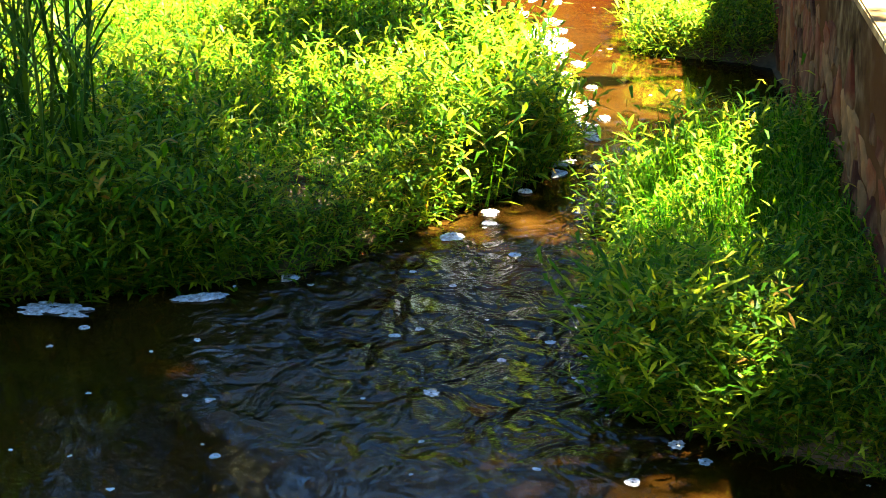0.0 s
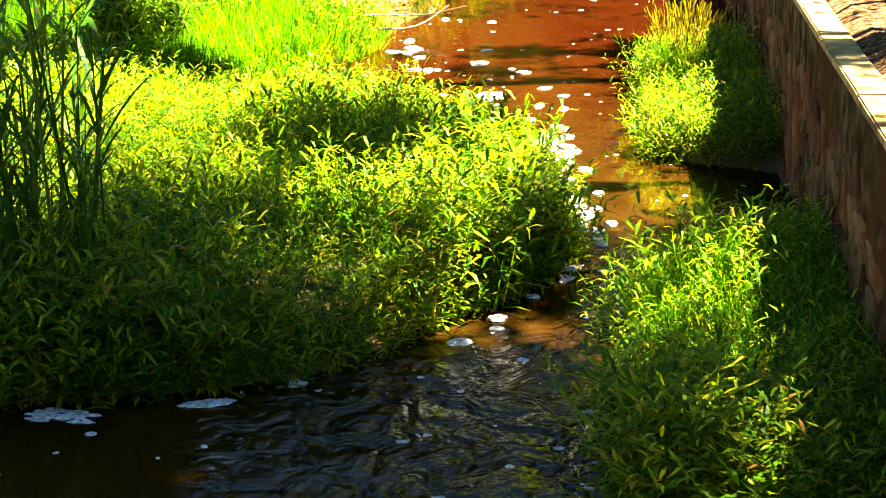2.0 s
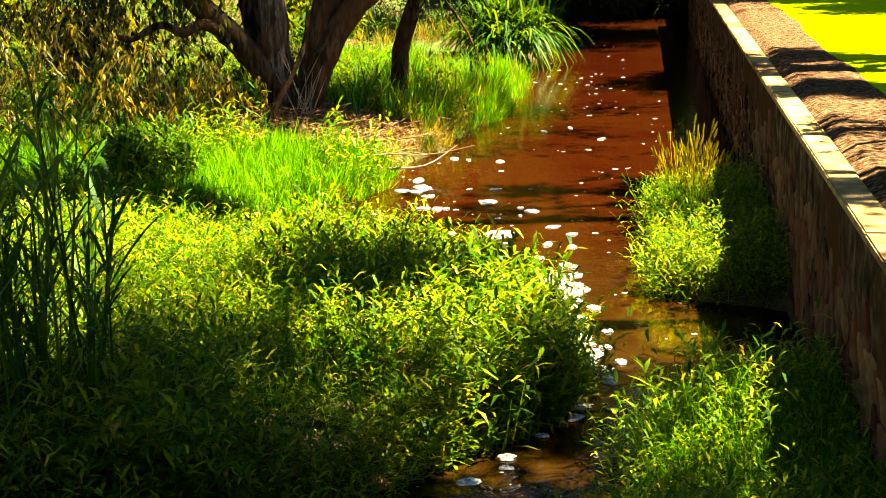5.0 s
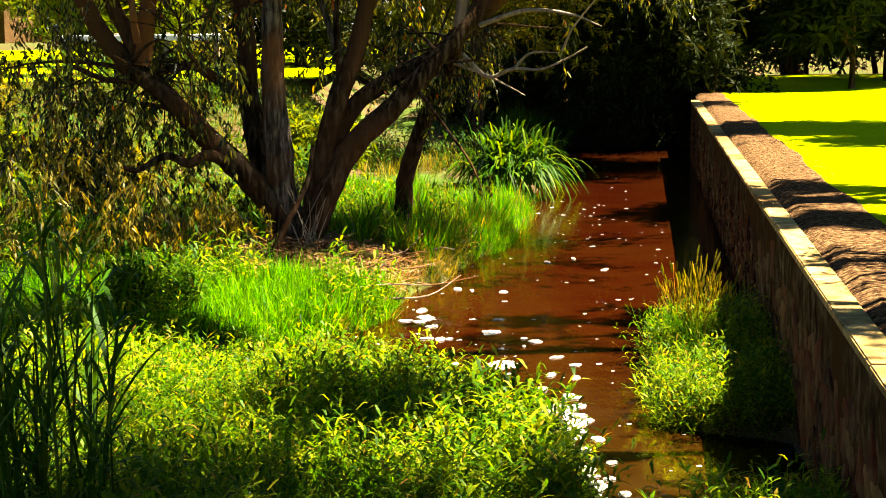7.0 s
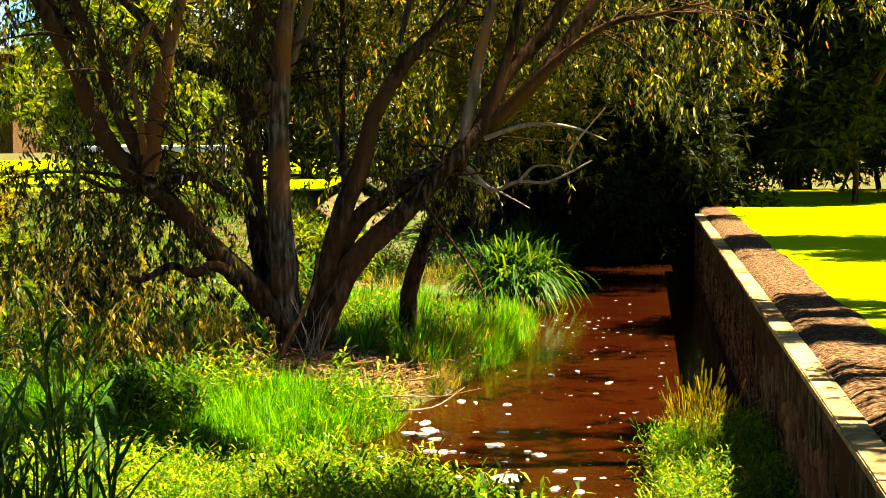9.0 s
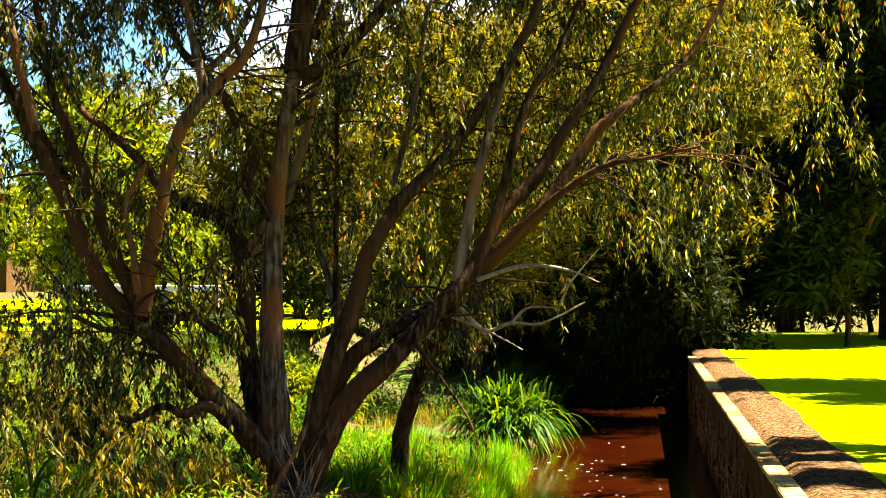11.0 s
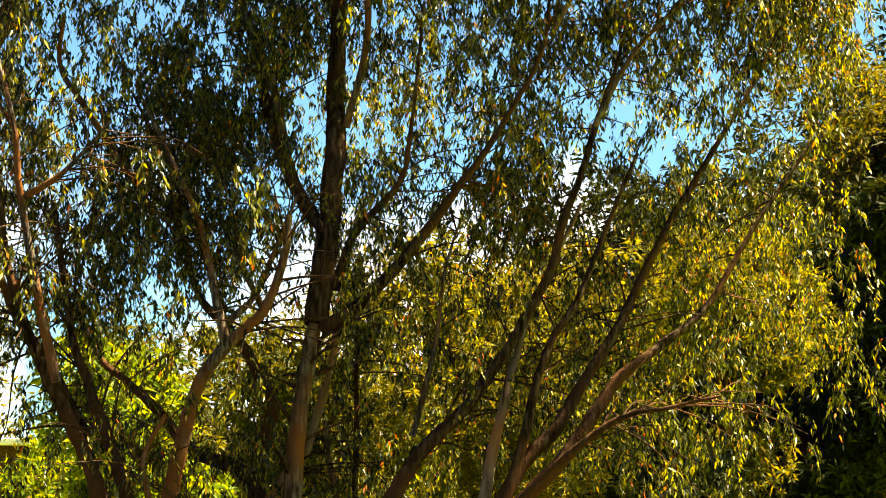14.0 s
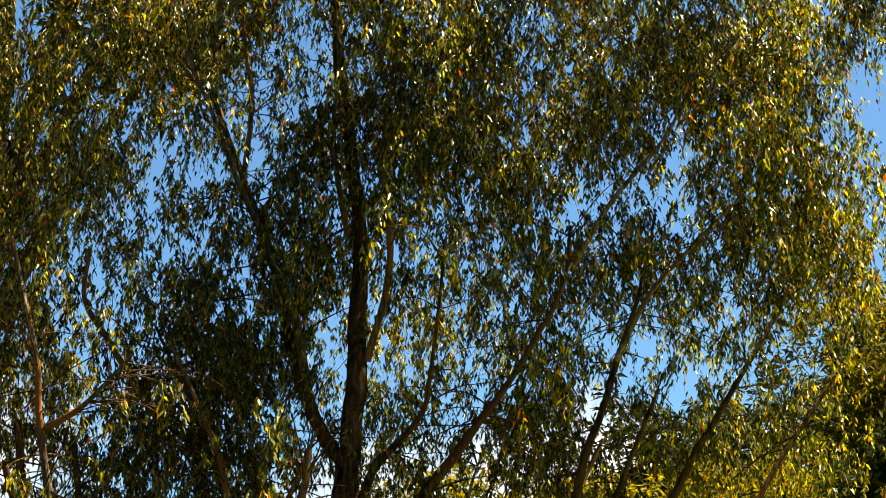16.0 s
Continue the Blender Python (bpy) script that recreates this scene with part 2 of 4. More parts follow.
def part(name, bm, mat, parent, label=""):
    me = bpy.data.meshes.new(name)
    bm.to_mesh(me)
    bm.free()
    me.materials.append(mat)
    ob = new(name, me)
    ob.parent = parent
    return tagged(ob, label) if label else ob


def thing(name, at, label, category, group="", kind=""):
    ob = new(name)
    ob.location = at
    ob.empty_display_size = 0.1
    return tagged(ob, label, category, group, kind)


def smooth_line(pts, per=5):
    """Points along a smooth curve through pts (Catmull-Rom)."""
    p = np.array(pts, float)
    p = np.vstack([2 * p[0] - p[1], p, 2 * p[-1] - p[-2]])
    out = []
    for i in range(1, len(p) - 2):
        for s in np.arange(per) / per:
            a, b, c, d = p[i - 1:i + 3]
            out.append(0.5 * (2 * b + (c - a) * s + (2 * a - 5 * b + 4 * c - d) * s * s + (3 * b - a - 3 * c + d) * s ** 3))
    out.append(p[-2])
    return np.array(out)


def tube(line, r0, r1, sides=9, rough=0.12, seed=0):
    """A tapering, slightly lumpy tube along line: verts, quads."""
    g = np.random.default_rng(seed)
    n = len(line)
    tang = np.gradient(line, axis=0)
    tang /= np.linalg.norm(tang, axis=1)[:, None] + 1e-9
    ref = np.array([0.3, 1.0, 0.1]) if abs(tang[0][1]) < 0.8 else np.array([1.0, 0.1, 0.2])
    u = np.cross(tang, ref)
    u /= np.linalg.norm(u, axis=1)[:, None]
    v = np.cross(tang, u)
    a = np.arange(sides) * 2 * np.pi / sides
    rad = np.linspace(r0, r1, n)[:, None] * (1 + rough * (g.random((n, sides)) - 0.5) + 0.6 * rough * np.sin(a * 2 + np.linspace(0, 5, n)[:, None]))
    ring = line[:, None] + rad[..., None] * (np.cos(a)[None, :, None] * u[:, None] + np.sin(a)[None, :, None] * v[:, None])
    verts = ring.reshape(-1, 3)
    i = np.arange(n - 1)[:, None] * sides
    j = np.arange(sides)[None]
    k = (j + 1) % sides
    quads = np.stack([i + j, i + k, i + sides + k, i + sides + j], -1).reshape(-1, 4)
    return verts, quads


def join(pieces):
    vs, fs, n = [], [], 0
    for v, f in pieces:
        vs.append(v)
        fs.append(f + n)
        n += len(v)
    return np.vstack(vs), np.vstack(fs)


def turn_z(a):
    c, s, o, z = np.cos(a), np.sin(a), np.ones_like(a), np.zeros_like(a)
    return np.stack([np.stack([c, -s, z], -1), np.stack([s, c, z], -1), np.stack([z, z, o], -1)], -2)


def scatter(protos, places, sizes, angles, g, lean=0.15):
    """Copies of small patterns (verts, quads) set at places, each turned, scaled and leant, as one pair of arrays."""
    which = g.integers(0, len(protos), len(places))
    vs, fs, n = [], [], 0
    for k, (v, f) in enumerate(protos):
        sel = np.where(which == k)[0]
        if not len(sel):
            continue
        m = turn_z(angles[sel])
        p = np.einsum("nij,vj->nvi", m, v) * sizes[sel][:, None, None]
        tip = (g.random((len(sel), 2)) - 0.5) * 2 * lean
        p[..., 0] += p[..., 2] * tip[:, :1]
        p[..., 1] += p[..., 2] * tip[:, 1:]
        p += places[sel][:, None]
        vs.append(p.reshape(-1, 3))
        fs.append((f[None] + (np.arange(len(sel)) * len(v))[:, None, None]).reshape(-1, 4) + n)
        n += len(sel) * len(v)
    return np.vstack(vs), np.vstack(fs)


def blade(base, way, length, width, droop, segs=3, side=None):
    """One leaf or blade from base: a strip of quads that narrows to its tip and bends down by droop."""
    way = np.array(way, float)
    way /= np.linalg.norm(way)
    if side is None:
        side = np.cross(way, (0, 0, 1.0))
        if np.linalg.norm(side) < 0.05:
            side = np.array([1.0, 0, 0])
    side = side / np.linalg.norm(side)
    v, f = [], []
    for i in range(segs + 1):
        s = i / segs
        c = np.array(base) + way * length * s + np.array([0, 0, -1.0]) * droop * length * s * s
        wd = width * (0.35 + 1.9 * s) * (1 - s) ** 0.8 if i else width * 0.3
        wd = max(wd, width * 0.04)
        v += [c - side * wd / 2, c + side * wd / 2]
        if i:
            f.append([2 * i - 2, 2 * i - 1, 2 * i + 1, 2 * i])
    return np.array(v), np.array(f)


def leaf_quad(base, way, length, width, droop, side):
    """A small leaf as one bent lozenge."""
    way = np.array(way, float) / np.linalg.norm(way)
    side = side / (np.linalg.norm(side) + 1e-9) * width / 2
    base = np.array(base)
    mid = base + way * length * 0.42
    return np.array([base, mid - side, base + way * length + np.array([0, 0, -droop * length]), mid + side]), np.array([[0, 1, 2, 3]])


def weed_proto(g, height=0.3, leaves=11, leaf=0.1):
    """A smartweed shoot: a thin stem with narrow leaves all the way up."""
    lean = (g.random(2) - 0.5) * 0.5
    pieces = []
    top = np.array([lean[0] * height, lean[1] * height, height])
    pieces.append(blade((0, 0, 0), top, height, 0.008, 0.0, 2))
    for i in range(leaves):
        s = 0.15 + 0.85 * i / (leaves - 1)
        a = i * 2.4 + g.random()
        up = 0.3 + 1.0 * s * g.random() + (0.8 if i == leaves - 1 else 0)
        pieces.append(blade(top * s, (math.cos(a), math.sin(a), up), leaf * (0.6 + 0.7 * g.random()), leaf * 0.24, 0.25 + 0.35 * g.random(), 2))
    return join(pieces)


def grass_proto(g, height=0.3, blades=9, width=0.008, spread=0.5, droop=0.35, base=0.04):
    pieces = []
    for i in range(blades):
        a, o = g.random() * 6.28, spread * (0.3 + g.random())
        b = ((g.random() - 0.5) * base, (g.random() - 0.5) * base, 0)
        pieces.append(blade(b, (math.cos(a) * o, math.sin(a) * o, 1), height * (0.6 + 0.6 * g.random()), width, droop * g.random() * 1.5, 2))
    return join(pieces)


def spray_proto(g, length=0.6, leaves=15, leaf=0.13):
    """A hanging gum spray: a drooping twig and long narrow leaves hung from it."""
    a = g.random() * 6.28
    out = np.array([math.cos(a), math.sin(a), 0]) * length * (0.3 + 0.4 * g.random())
    steps = np.linspace(0, 1, 4)
    line = np.array([out * s + np.array([0, 0, -1.0]) * length * (s ** 1.6) * (0.5 + 0.5 * s) for s in steps])
    pieces = [tube(line, 0.006, 0.002, 3, 0, 1)]
    for i in range(leaves):
        s = 0.1 + 0.9 * g.random()
        p = np.array([np.interp(s, steps, line[:, k]) for k in range(3)]) + g.normal(size=3) * 0.03
        b = g.random() * 6.28
        way = np.array([math.cos(b) * 0.42, math.sin(b) * 0.42, -1.1 + 0.8 * g.random() ** 1.6])
        pieces.append(leaf_quad(p, way, leaf * (0.7 + 0.6 * g.random()), leaf * 0.32, 0.12, np.cross(way, g.normal(size=3))))
    return join(pieces)


def tuft_proto(g, size=0.5, leaves=16):
    """A clump of leaves for bushes and far crowns."""
    pieces = []
    for i in range(leaves):
        d = g.normal(size=3)
        d /= np.linalg.norm(d)
        b = d * size * 0.35 * g.random()
        pieces.append(leaf_quad(b, d + np.array([0, 0, 0.1]), size * (0.4 + 0.5 * g.random()), size * 0.2, 0.2, np.cross(d, g.normal(size=3))))
    return join(pieces)


# ---- the plan of the creek ----
def wall_x(y):
    """The creek side of the stone wall."""
    return 1.19 + 0.117 * y


def shores(x, y):
    """Distance inland from the water's edge: positive on land, negative in the creek."""
    wob = 0.10 * np.sin(3.1 * x + 1.3 * y) + 0.07 * np.sin(5.3 * y - 2.2 * x + 1)
    front = np.interp(x, [-30, -1.7, -0.65, 0.43, 0.8, 1.5], [7.6, 7.75, 8.1, 9.25, 9.9, 11.5])
    left = np.interp(y, [7, 9.8, 11.5, 13.0, 13.8, 14.6, 15.4, 17, 20, 23, 25, 32, 36, 40, 48], [0.9, 0.85, 0.75, 0.45, -0.5, -2.5, -2.3, -0.95, -0.25, 0.6, 1.05, 1.7, 2.7, 2.4, 2.4])
    right = np.interp(y, [3, 5.5, 5.9, 6.35, 7.5, 8.8, 9.4, 9.8, 12.1, 12.5, 13.5, 15, 16.6, 18, 60], [2.6, 2.3, 1.35, 0.85, 0.97, 1.12, 1.45, 2.42, 2.55, 1.85, 1.65, 1.85, 2.25, 9, 9])
    left_land = np.minimum(y - front, left - x)
    end = y - 43 - 0.3 * x
    return np.maximum(np.maximum(left_land, x - right), end) + wob * 0.5


def ground_z(x, y):
    d = shores(x, y)
    z = np.where(d > 0, 0.13 * np.tanh(d * 3) + 0.05, 0.0) + np.clip(d * 0.5, -0.4, 0.0)
    inland = np.clip(d, 0, 50)
    z = z + np.where(d > 0, 0.10 * np.tanh(inland * 0.7) * (0.6 + 0.4 * np.sin(x * 1.7 + y * 0.6)), 0)
    rise = np.clip((y - 24) / 13, 0, 1) * np.clip((-x - 1.5) / 2.5, 0, 1)
    z = z + np.where(d > 0, 1.62 * rise * rise * (3 - 2 * rise), 0)
    far = np.clip((y - 42) / 6, 0, 1)
    z = z + np.where(d > 0, 1.0 * far * np.clip((x + 4) / 3, 0, 1), 0)
    tree = np.exp(-((x + 1.9) ** 2 + (y - 20.8) ** 2) / 2.2)
    return z + 0.22 * tree


def grid(xs, ys, zf):
    X, Y = np.meshgrid(xs, ys)
    v = np.stack([X, Y, zf(X, Y)], -1).reshape(-1, 3)
    nx, ny = len(xs), len(ys)
    i = np.arange(ny - 1)[:, None] * nx + np.arange(nx - 1)[None]
    return v, np.stack([i, i + 1, i + nx + 1, i + nx], -1).reshape(-1, 4)


xs = np.concatenate([[-900, -300, -120, -60, -35], np.arange(-22, -6, 0.8), np.arange(-6, 4.2, 0.12), np.arange(4.2, 9, 0.8), [12, 20, 40, 80, 200, 900]])
ys = np.concatenate([[-200, -60, -20, -8], np.arange(-3, 4, 0.7), np.arange(4, 22, 0.13), np.arange(22, 48, 0.4), [50, 55, 62, 75, 100, 150, 300, 1500]])
ground = soup("ground", *grid(xs, ys, lambda X, Y: np.where(X > wall_x(Y) + 0.35, np.minimum(ground_z(X, Y), 0.3), ground_z(X, Y))), M_SOIL, smooth=True)
tagged(ground, "dark damp creek-bank soil under grass and weeds", "ground", kind="structure")

water_x, water_y = np.linspace(-24, 7.5, 3), np.linspace(-6, 45, 3)
water = soup("water", *grid(water_x, water_y, lambda X, Y: X * 0.0), M_WATER)
tagged(water, "shallow rippled tannin-brown creek water", "water", kind="structure")

LAWN_Z = 1.38
lawn_s = np.concatenate([[0.42, 0.6, 1.0, 1.4, 1.9, 2.5, 3.2, 4, 5, 7], [10, 15, 22, 35, 60, 120, 400]])
lawn_y = np.arange(-10, 58, 1.5)
LS, LY = np.meshgrid(lawn_s, lawn_y)
lv = np.stack([wall_x(LY) + LS, LY, LAWN_Z + 0.006 * np.sin(LY * 0.7 + LS) - 0.08 * (LS < 0.5)], -1).reshape(-1, 3)
lawn = soup("lawn", lv, grid(lawn_s, lawn_y, lambda X, Y: X)[1], M_LAWN, smooth=True)
tagged(lawn, "sunlit bright green mown lawn beside the wall", "lawn", kind="structure")
ms = np.linspace(0.18, 0.97, 7)
my = np.arange(-8, 47, 0.5)
MS, MY = np.meshgrid(ms, my)
edge = 1 + (MS > 0.9) * (0.07 * np.sin(MY * 0.9) + 0.05 * np.sin(MY * 2.3 + 1))
mv = np.stack([wall_x(MY) + MS * edge, MY, LAWN_Z + 0.016 + 0.001 * np.sin(MY * 3 + MS * 9) - 0.04 * (MS > 0.9) - 0.065 * (MS < 0.3)], -1).reshape(-1, 3)
mulch = soup("mulch_strip", mv, grid(ms, my, lambda X, Y: X)[1], M_MULCH, smooth=True)
tagged(mulch, "strip of brown leaf litter and bare soil beside the coping", "ground", kind="structure")


# ---- stone wall ----
WALL_TOP, WALL_END = 1.36, 39.5


def box(bm, x0, x1, y0, y1, z0, z1):
    m = Matrix.LocRotScale(((x0 + x1) / 2, (y0 + y1) / 2, (z0 + z1) / 2), None, (x1 - x0, y1 - y0, z1 - z0))
    return bmesh.ops.create_cube(bm, size=1, matrix=m)


wall_turn = math.degrees(-math.atan(0.117))
wall = thing("stone_wall", (wall_x(0), 0, 0), "low rubble-stone creek wall with pale limestone coping", "wall", kind="structure")
wall.rotation_euler = (0, 0, radians(wall_turn))
bm = bmesh.new()
box(bm, 0.0, 0.26, -6, WALL_END, -0.6, WALL_TOP - 0.057)
part("wall_core", bm, M_MORTAR, wall, "grey-ochre mortar face")


def stone_mesh(name, seed, wide, high, deep):
    """A rough stone, facing -x: an uneven outline, a proud rounded face."""
    g = np.random.default_rng(seed)
    n = 9
    a = np.arange(n) * 2 * np.pi / n + g.normal(size=n) * 0.12
    r = 1 + 0.24 * g.normal(size=n)
    oy, oz = np.cos(a) * r * wide / 2, np.sin(a) * r * high / 2
    oy, oz = np.sign(oy) * np.abs(oy) ** 0.85 * (wide / 2) ** 0.15, np.sign(oz) * np.abs(oz) ** 0.85 * (high / 2) ** 0.15
    bm = bmesh.new()
    rings = []
    for x, k in ((0.03, 1.0), (-deep * 0.6, 0.97), (-deep, 0.74)):
        rings.append([bm.verts.new((x + g.normal() * 0.004, oy[i] * k, oz[i] * k)) for i in range(n)])
    mid = bm.verts.new((-deep * 1.05, 0, 0))
    for lo, hi in zip(rings, rings[1:]):
        for i in range(n):
            bm.faces.new((lo[i], lo[(i + 1) % n], hi[(i + 1) % n], hi[i]))
    for i in range(n):
        bm.faces.new((rings[-1][i], rings[-1][(i + 1) % n], mid))
    bmesh.ops.recalc_face_normals(bm, faces=bm.faces[:])
    me = bpy.data.meshes.new(name)
    bm.to_mesh(me)
    bm.free()
    me.materials.append(M_STONE)
    for p in me.polygons:
        p.use_smooth = True
    return me


STONES = [stone_mesh("stone", 900 + i, 0.22 + 0.06 * (i % 6), 0.12 + 0.05 * (i % 5), 0.004 + 0.005 * (i % 3)) for i in range(18)]
gs = np.random.default_rng(17)
far_v, far_f, far_n = [], [], 0
for row in range(6):
    yy = 3.9 + 0.15 * (row % 2)
    while yy < 38.5:
        zz = 0.10 + 0.195 * row + gs.normal() * 0.03
        me = STONES[gs.integers(0, 18)]
        yy += 0.17 + 0.17 * gs.random()
        if gs.random() < (0.03, 0.03, 0.05, 0.1, 0.4, 0.88)[row]:
            continue
        if 4.4 < yy < 16.5:
            st = new("stone", me)
            st.parent = wall
            st.matrix_local = pose(0, yy, zz, gs.normal() * 14, 0, 0)
        elif yy >= 16.5:
            co = np.array([v.co for v in me.vertices]) + np.array([0, yy, zz])
            for p in me.polygons:
                ids = list(p.vertices)
                far_f.append([i + far_n for i in (ids if len(ids) == 4 else ids + ids[-1:])][:4] if len(ids) == 4 else [i + far_n for i in ids] + [far_n + ids[2]])
            far_v.append(co)
            far_n += len(co)
quads = [q for q in far_f if len(set(q)) == 4]
far_wall = soup("far_stonework", np.vstack(far_v), quads, M_STONE_FAR, wall, True)
tagged(far_wall, kind="stuff")
cp = random.Random(5)
y = -5.9
while y < WALL_END - 0.2:
    ln = 0.9 + cp.random() * 0.35
    bm = bmesh.new()
    box(bm, -0.006, 0.19, y + 0.002, min(y + ln, WALL_END) - 0.002, WALL_TOP - 0.055, WALL_TOP + cp.random() * 0.008)
    bmesh.ops.bevel(bm, geom=bm.edges[:], offset=0.009, segments=2, affect="EDGES")
    part("coping_slab", bm, M_COPING, wall)
    y += ln


# ---- the gum tree ----
def limb(name, pts, r0, r1, parent, mat=None, sides=9, seed=[0]):
    seed[0] += 1
    line = smooth_line(pts, 6)
    g = np.random.default_rng(seed[0])
    wob = np.cumsum(g.normal(size=line.shape), axis=0) * r0 * 0.06
    line = line + wob - np.linspace(0, 1, len(line))[:, None] * wob[-1]
    v, f = tube(line, r0, r1, sides, 0.16, seed[0])
    ob = soup(name, v - np.array(parent.location), f, mat or M_BARK, parent, True)
    if name != "dead_branch":
        BOUGHS.append((line, r0, r1))
    return ob


BOUGHS = []
gum = thing("gum_tree", (-1.9, 20.7, 0.3), "spreading multi-stemmed gum tree with hanging olive leaves on the bank", "tree")
limb("trunk", [(-1.93, 20.6, 0.1), (-1.95, 20.6, 0.65), (-2.07, 20.66, 1.69), (-2.11, 20.72, 2.68), (-2.07, 20.78, 3.81), (-1.98, 20.84, 4.88), (-1.86, 20.9, 5.74)], 0.19, 0.1, gum, M_GREYBARK)
limb("limb", [(-1.86, 20.9, 5.74), (-1.71, 21.04, 6.95), (-1.63, 21.17, 8.1), (-1.65, 21.45, 8.93), (-1.62, 21.59, 10.16), (-1.82, 21.72, 11.7), (-2.07, 21.86, 13.42), (-2.21, 22.0, 15.15)], 0.15, 0.075, gum, M_BARK)
limb("limb", [(-1.81, 20.9, 5.67), (-1.38, 20.86, 5.95), (-0.67, 20.81, 6.66), (-0.13, 20.77, 7.34), (0.36, 20.69, 8.01), (1.02, 20.64, 9.17), (1.16, 20.6, 10.05)], 0.09, 0.021, gum, M_BARK)
limb("limb", [(-1.75, 21.0, 6.93), (-2.17, 21.14, 7.55), (-2.51, 21.29, 8.43), (-2.74, 21.43, 9.4), (-2.97, 21.57, 10.14), (-3.44, 21.71, 11.44), (-4.01, 21.86, 12.89), (-4.44, 22.0, 14.23)], 0.09, 0.03, gum, M_BARK)
limb("limb", [(-1.63, 21.0, 6.19), (-1.37, 20.75, 6.88), (-0.79, 20.5, 7.49), (-0.64, 20.25, 8.02), (-0.46, 20.0, 9.7)], 0.06, 0.02, gum, M_BARK)
limb("trunk", [(-2.05, 21.2, 0.2), (-2.24, 21.3, 0.93), (-2.52, 21.53, 2.07), (-2.61, 21.77, 3.1), (-2.73, 22.0, 3.7)], 0.17, 0.12, gum, M_BARK)
limb("limb", [(-2.69, 22.0, 3.55), (-2.98, 22.17, 3.97), (-3.61, 22.33, 4.24), (-4.1, 22.5, 4.75), (-4.59, 22.67, 5.19), (-5.02, 22.83, 5.52), (-5.45, 23.0, 6.32)], 0.1, 0.04, gum, M_BARK)
limb("limb", [(-2.69, 22.0, 3.47), (-2.68, 22.07, 4.23), (-2.52, 22.14, 4.76), (-2.8, 22.21, 5.37), (-3.15, 22.29, 5.84), (-3.54, 22.36, 6.23), (-3.78, 22.43, 6.9), (-4.03, 22.5, 7.86)], 0.1, 0.04, gum, M_BARK)
limb("limb", [(-2.65, 22.0, 3.32), (-2.38, 21.88, 3.77), (-2.11, 21.75, 4.06), (-1.8, 21.62, 4.94), (-1.61, 21.5, 5.92)], 0.09, 0.05, gum, M_PALEBARK)
limb("trunk", [(-1.86, 20.62, 0.3), (-2.13, 20.6, 0.93), (-2.54, 20.5, 1.36), (-3.01, 20.4, 1.85), (-3.48, 20.3, 2.41), (-3.91, 20.2, 2.76)], 0.17, 0.13, gum, M_BARK)
limb("limb", [(-3.85, 20.2, 2.72), (-4.17, 20.1, 3.17), (-4.46, 20.0, 3.99), (-4.75, 19.9, 4.59), (-4.99, 19.8, 5.06), (-5.24, 19.7, 5.59), (-5.46, 19.6, 6.36), (-5.59, 19.5, 7.23)], 0.11, 0.05, gum, M_BARK)
limb("limb", [(-3.67, 20.2, 2.69), (-4.1, 20.25, 3.65), (-4.32, 20.3, 4.28), (-4.58, 20.35, 4.84), (-4.8, 20.4, 5.4), (-4.99, 20.45, 6.29), (-5.16, 20.5, 7.23)], 0.09, 0.04, gum, M_BARK)
limb("limb", [(-3.67, 20.2, 2.69), (-3.58, 20.15, 3.44), (-3.42, 20.1, 4.26), (-3.21, 20.05, 4.98), (-2.79, 20.0, 5.49), (-2.45, 19.95, 5.79), (-2.2, 19.9, 6.36), (-2.11, 19.85, 6.95)], 0.1, 0.05, gum, M_GREYBARK)
limb("limb", [(-2.86, 20.0, 5.38), (-2.98, 20.05, 5.85), (-3.12, 20.2, 6.4), (-3.3, 20.3, 7.0), (-3.62, 20.4, 7.7), (-4.05, 20.5, 8.53)], 0.06, 0.025, gum, M_GREYBARK)
limb("limb", [(-3.67, 20.0, 2.96), (-3.73, 19.93, 3.51), (-3.81, 19.87, 4.01), (-3.54, 19.8, 4.52)], 0.045, 0.03, gum, M_GREYBARK)
limb("limb", [(-2.49, 21.3, 2.19), (-2.85, 21.0, 2.49), (-3.13, 20.7, 2.68), (-3.54, 20.4, 2.6), (-4.0, 20.1, 2.52), (-4.41, 19.8, 2.7)], 0.07, 0.03, gum, M_BARK)
limb("limb", [(-2.95, 20.2, 2.65), (-3.15, 20.13, 2.93), (-3.19, 20.07, 3.24), (-3.37, 20.0, 3.51)], 0.03, 0.012, gum, M_BARK)
limb("trunk", [(-1.82, 20.5, 0.1), (-1.67, 20.5, 0.66), (-1.36, 20.56, 1.35), (-0.94, 20.62, 1.91), (-0.45, 20.68, 2.4), (0.04, 20.74, 2.89), (0.33, 20.8, 3.17)], 0.169, 0.101, gum, M_BARK)
limb("trunk", [(-1.76, 20.8, 0.2), (-1.58, 20.8, 1.05), (-1.23, 20.85, 2.04), (-0.67, 20.9, 2.46), (-0.1, 20.95, 2.78), (0.19, 21.0, 3.06)], 0.124, 0.09, gum, M_BARK)
limb("limb", [(0.26, 20.8, 3.1), (0.83, 20.9, 3.6), (1.55, 21.0, 4.42), (1.99, 21.1, 5.01), (2.5, 21.2, 5.41), (3.23, 21.3, 6.02), (3.86, 21.4, 7.07), (4.65, 21.5, 8.24)], 0.107, 0.025, gum, M_BARK)
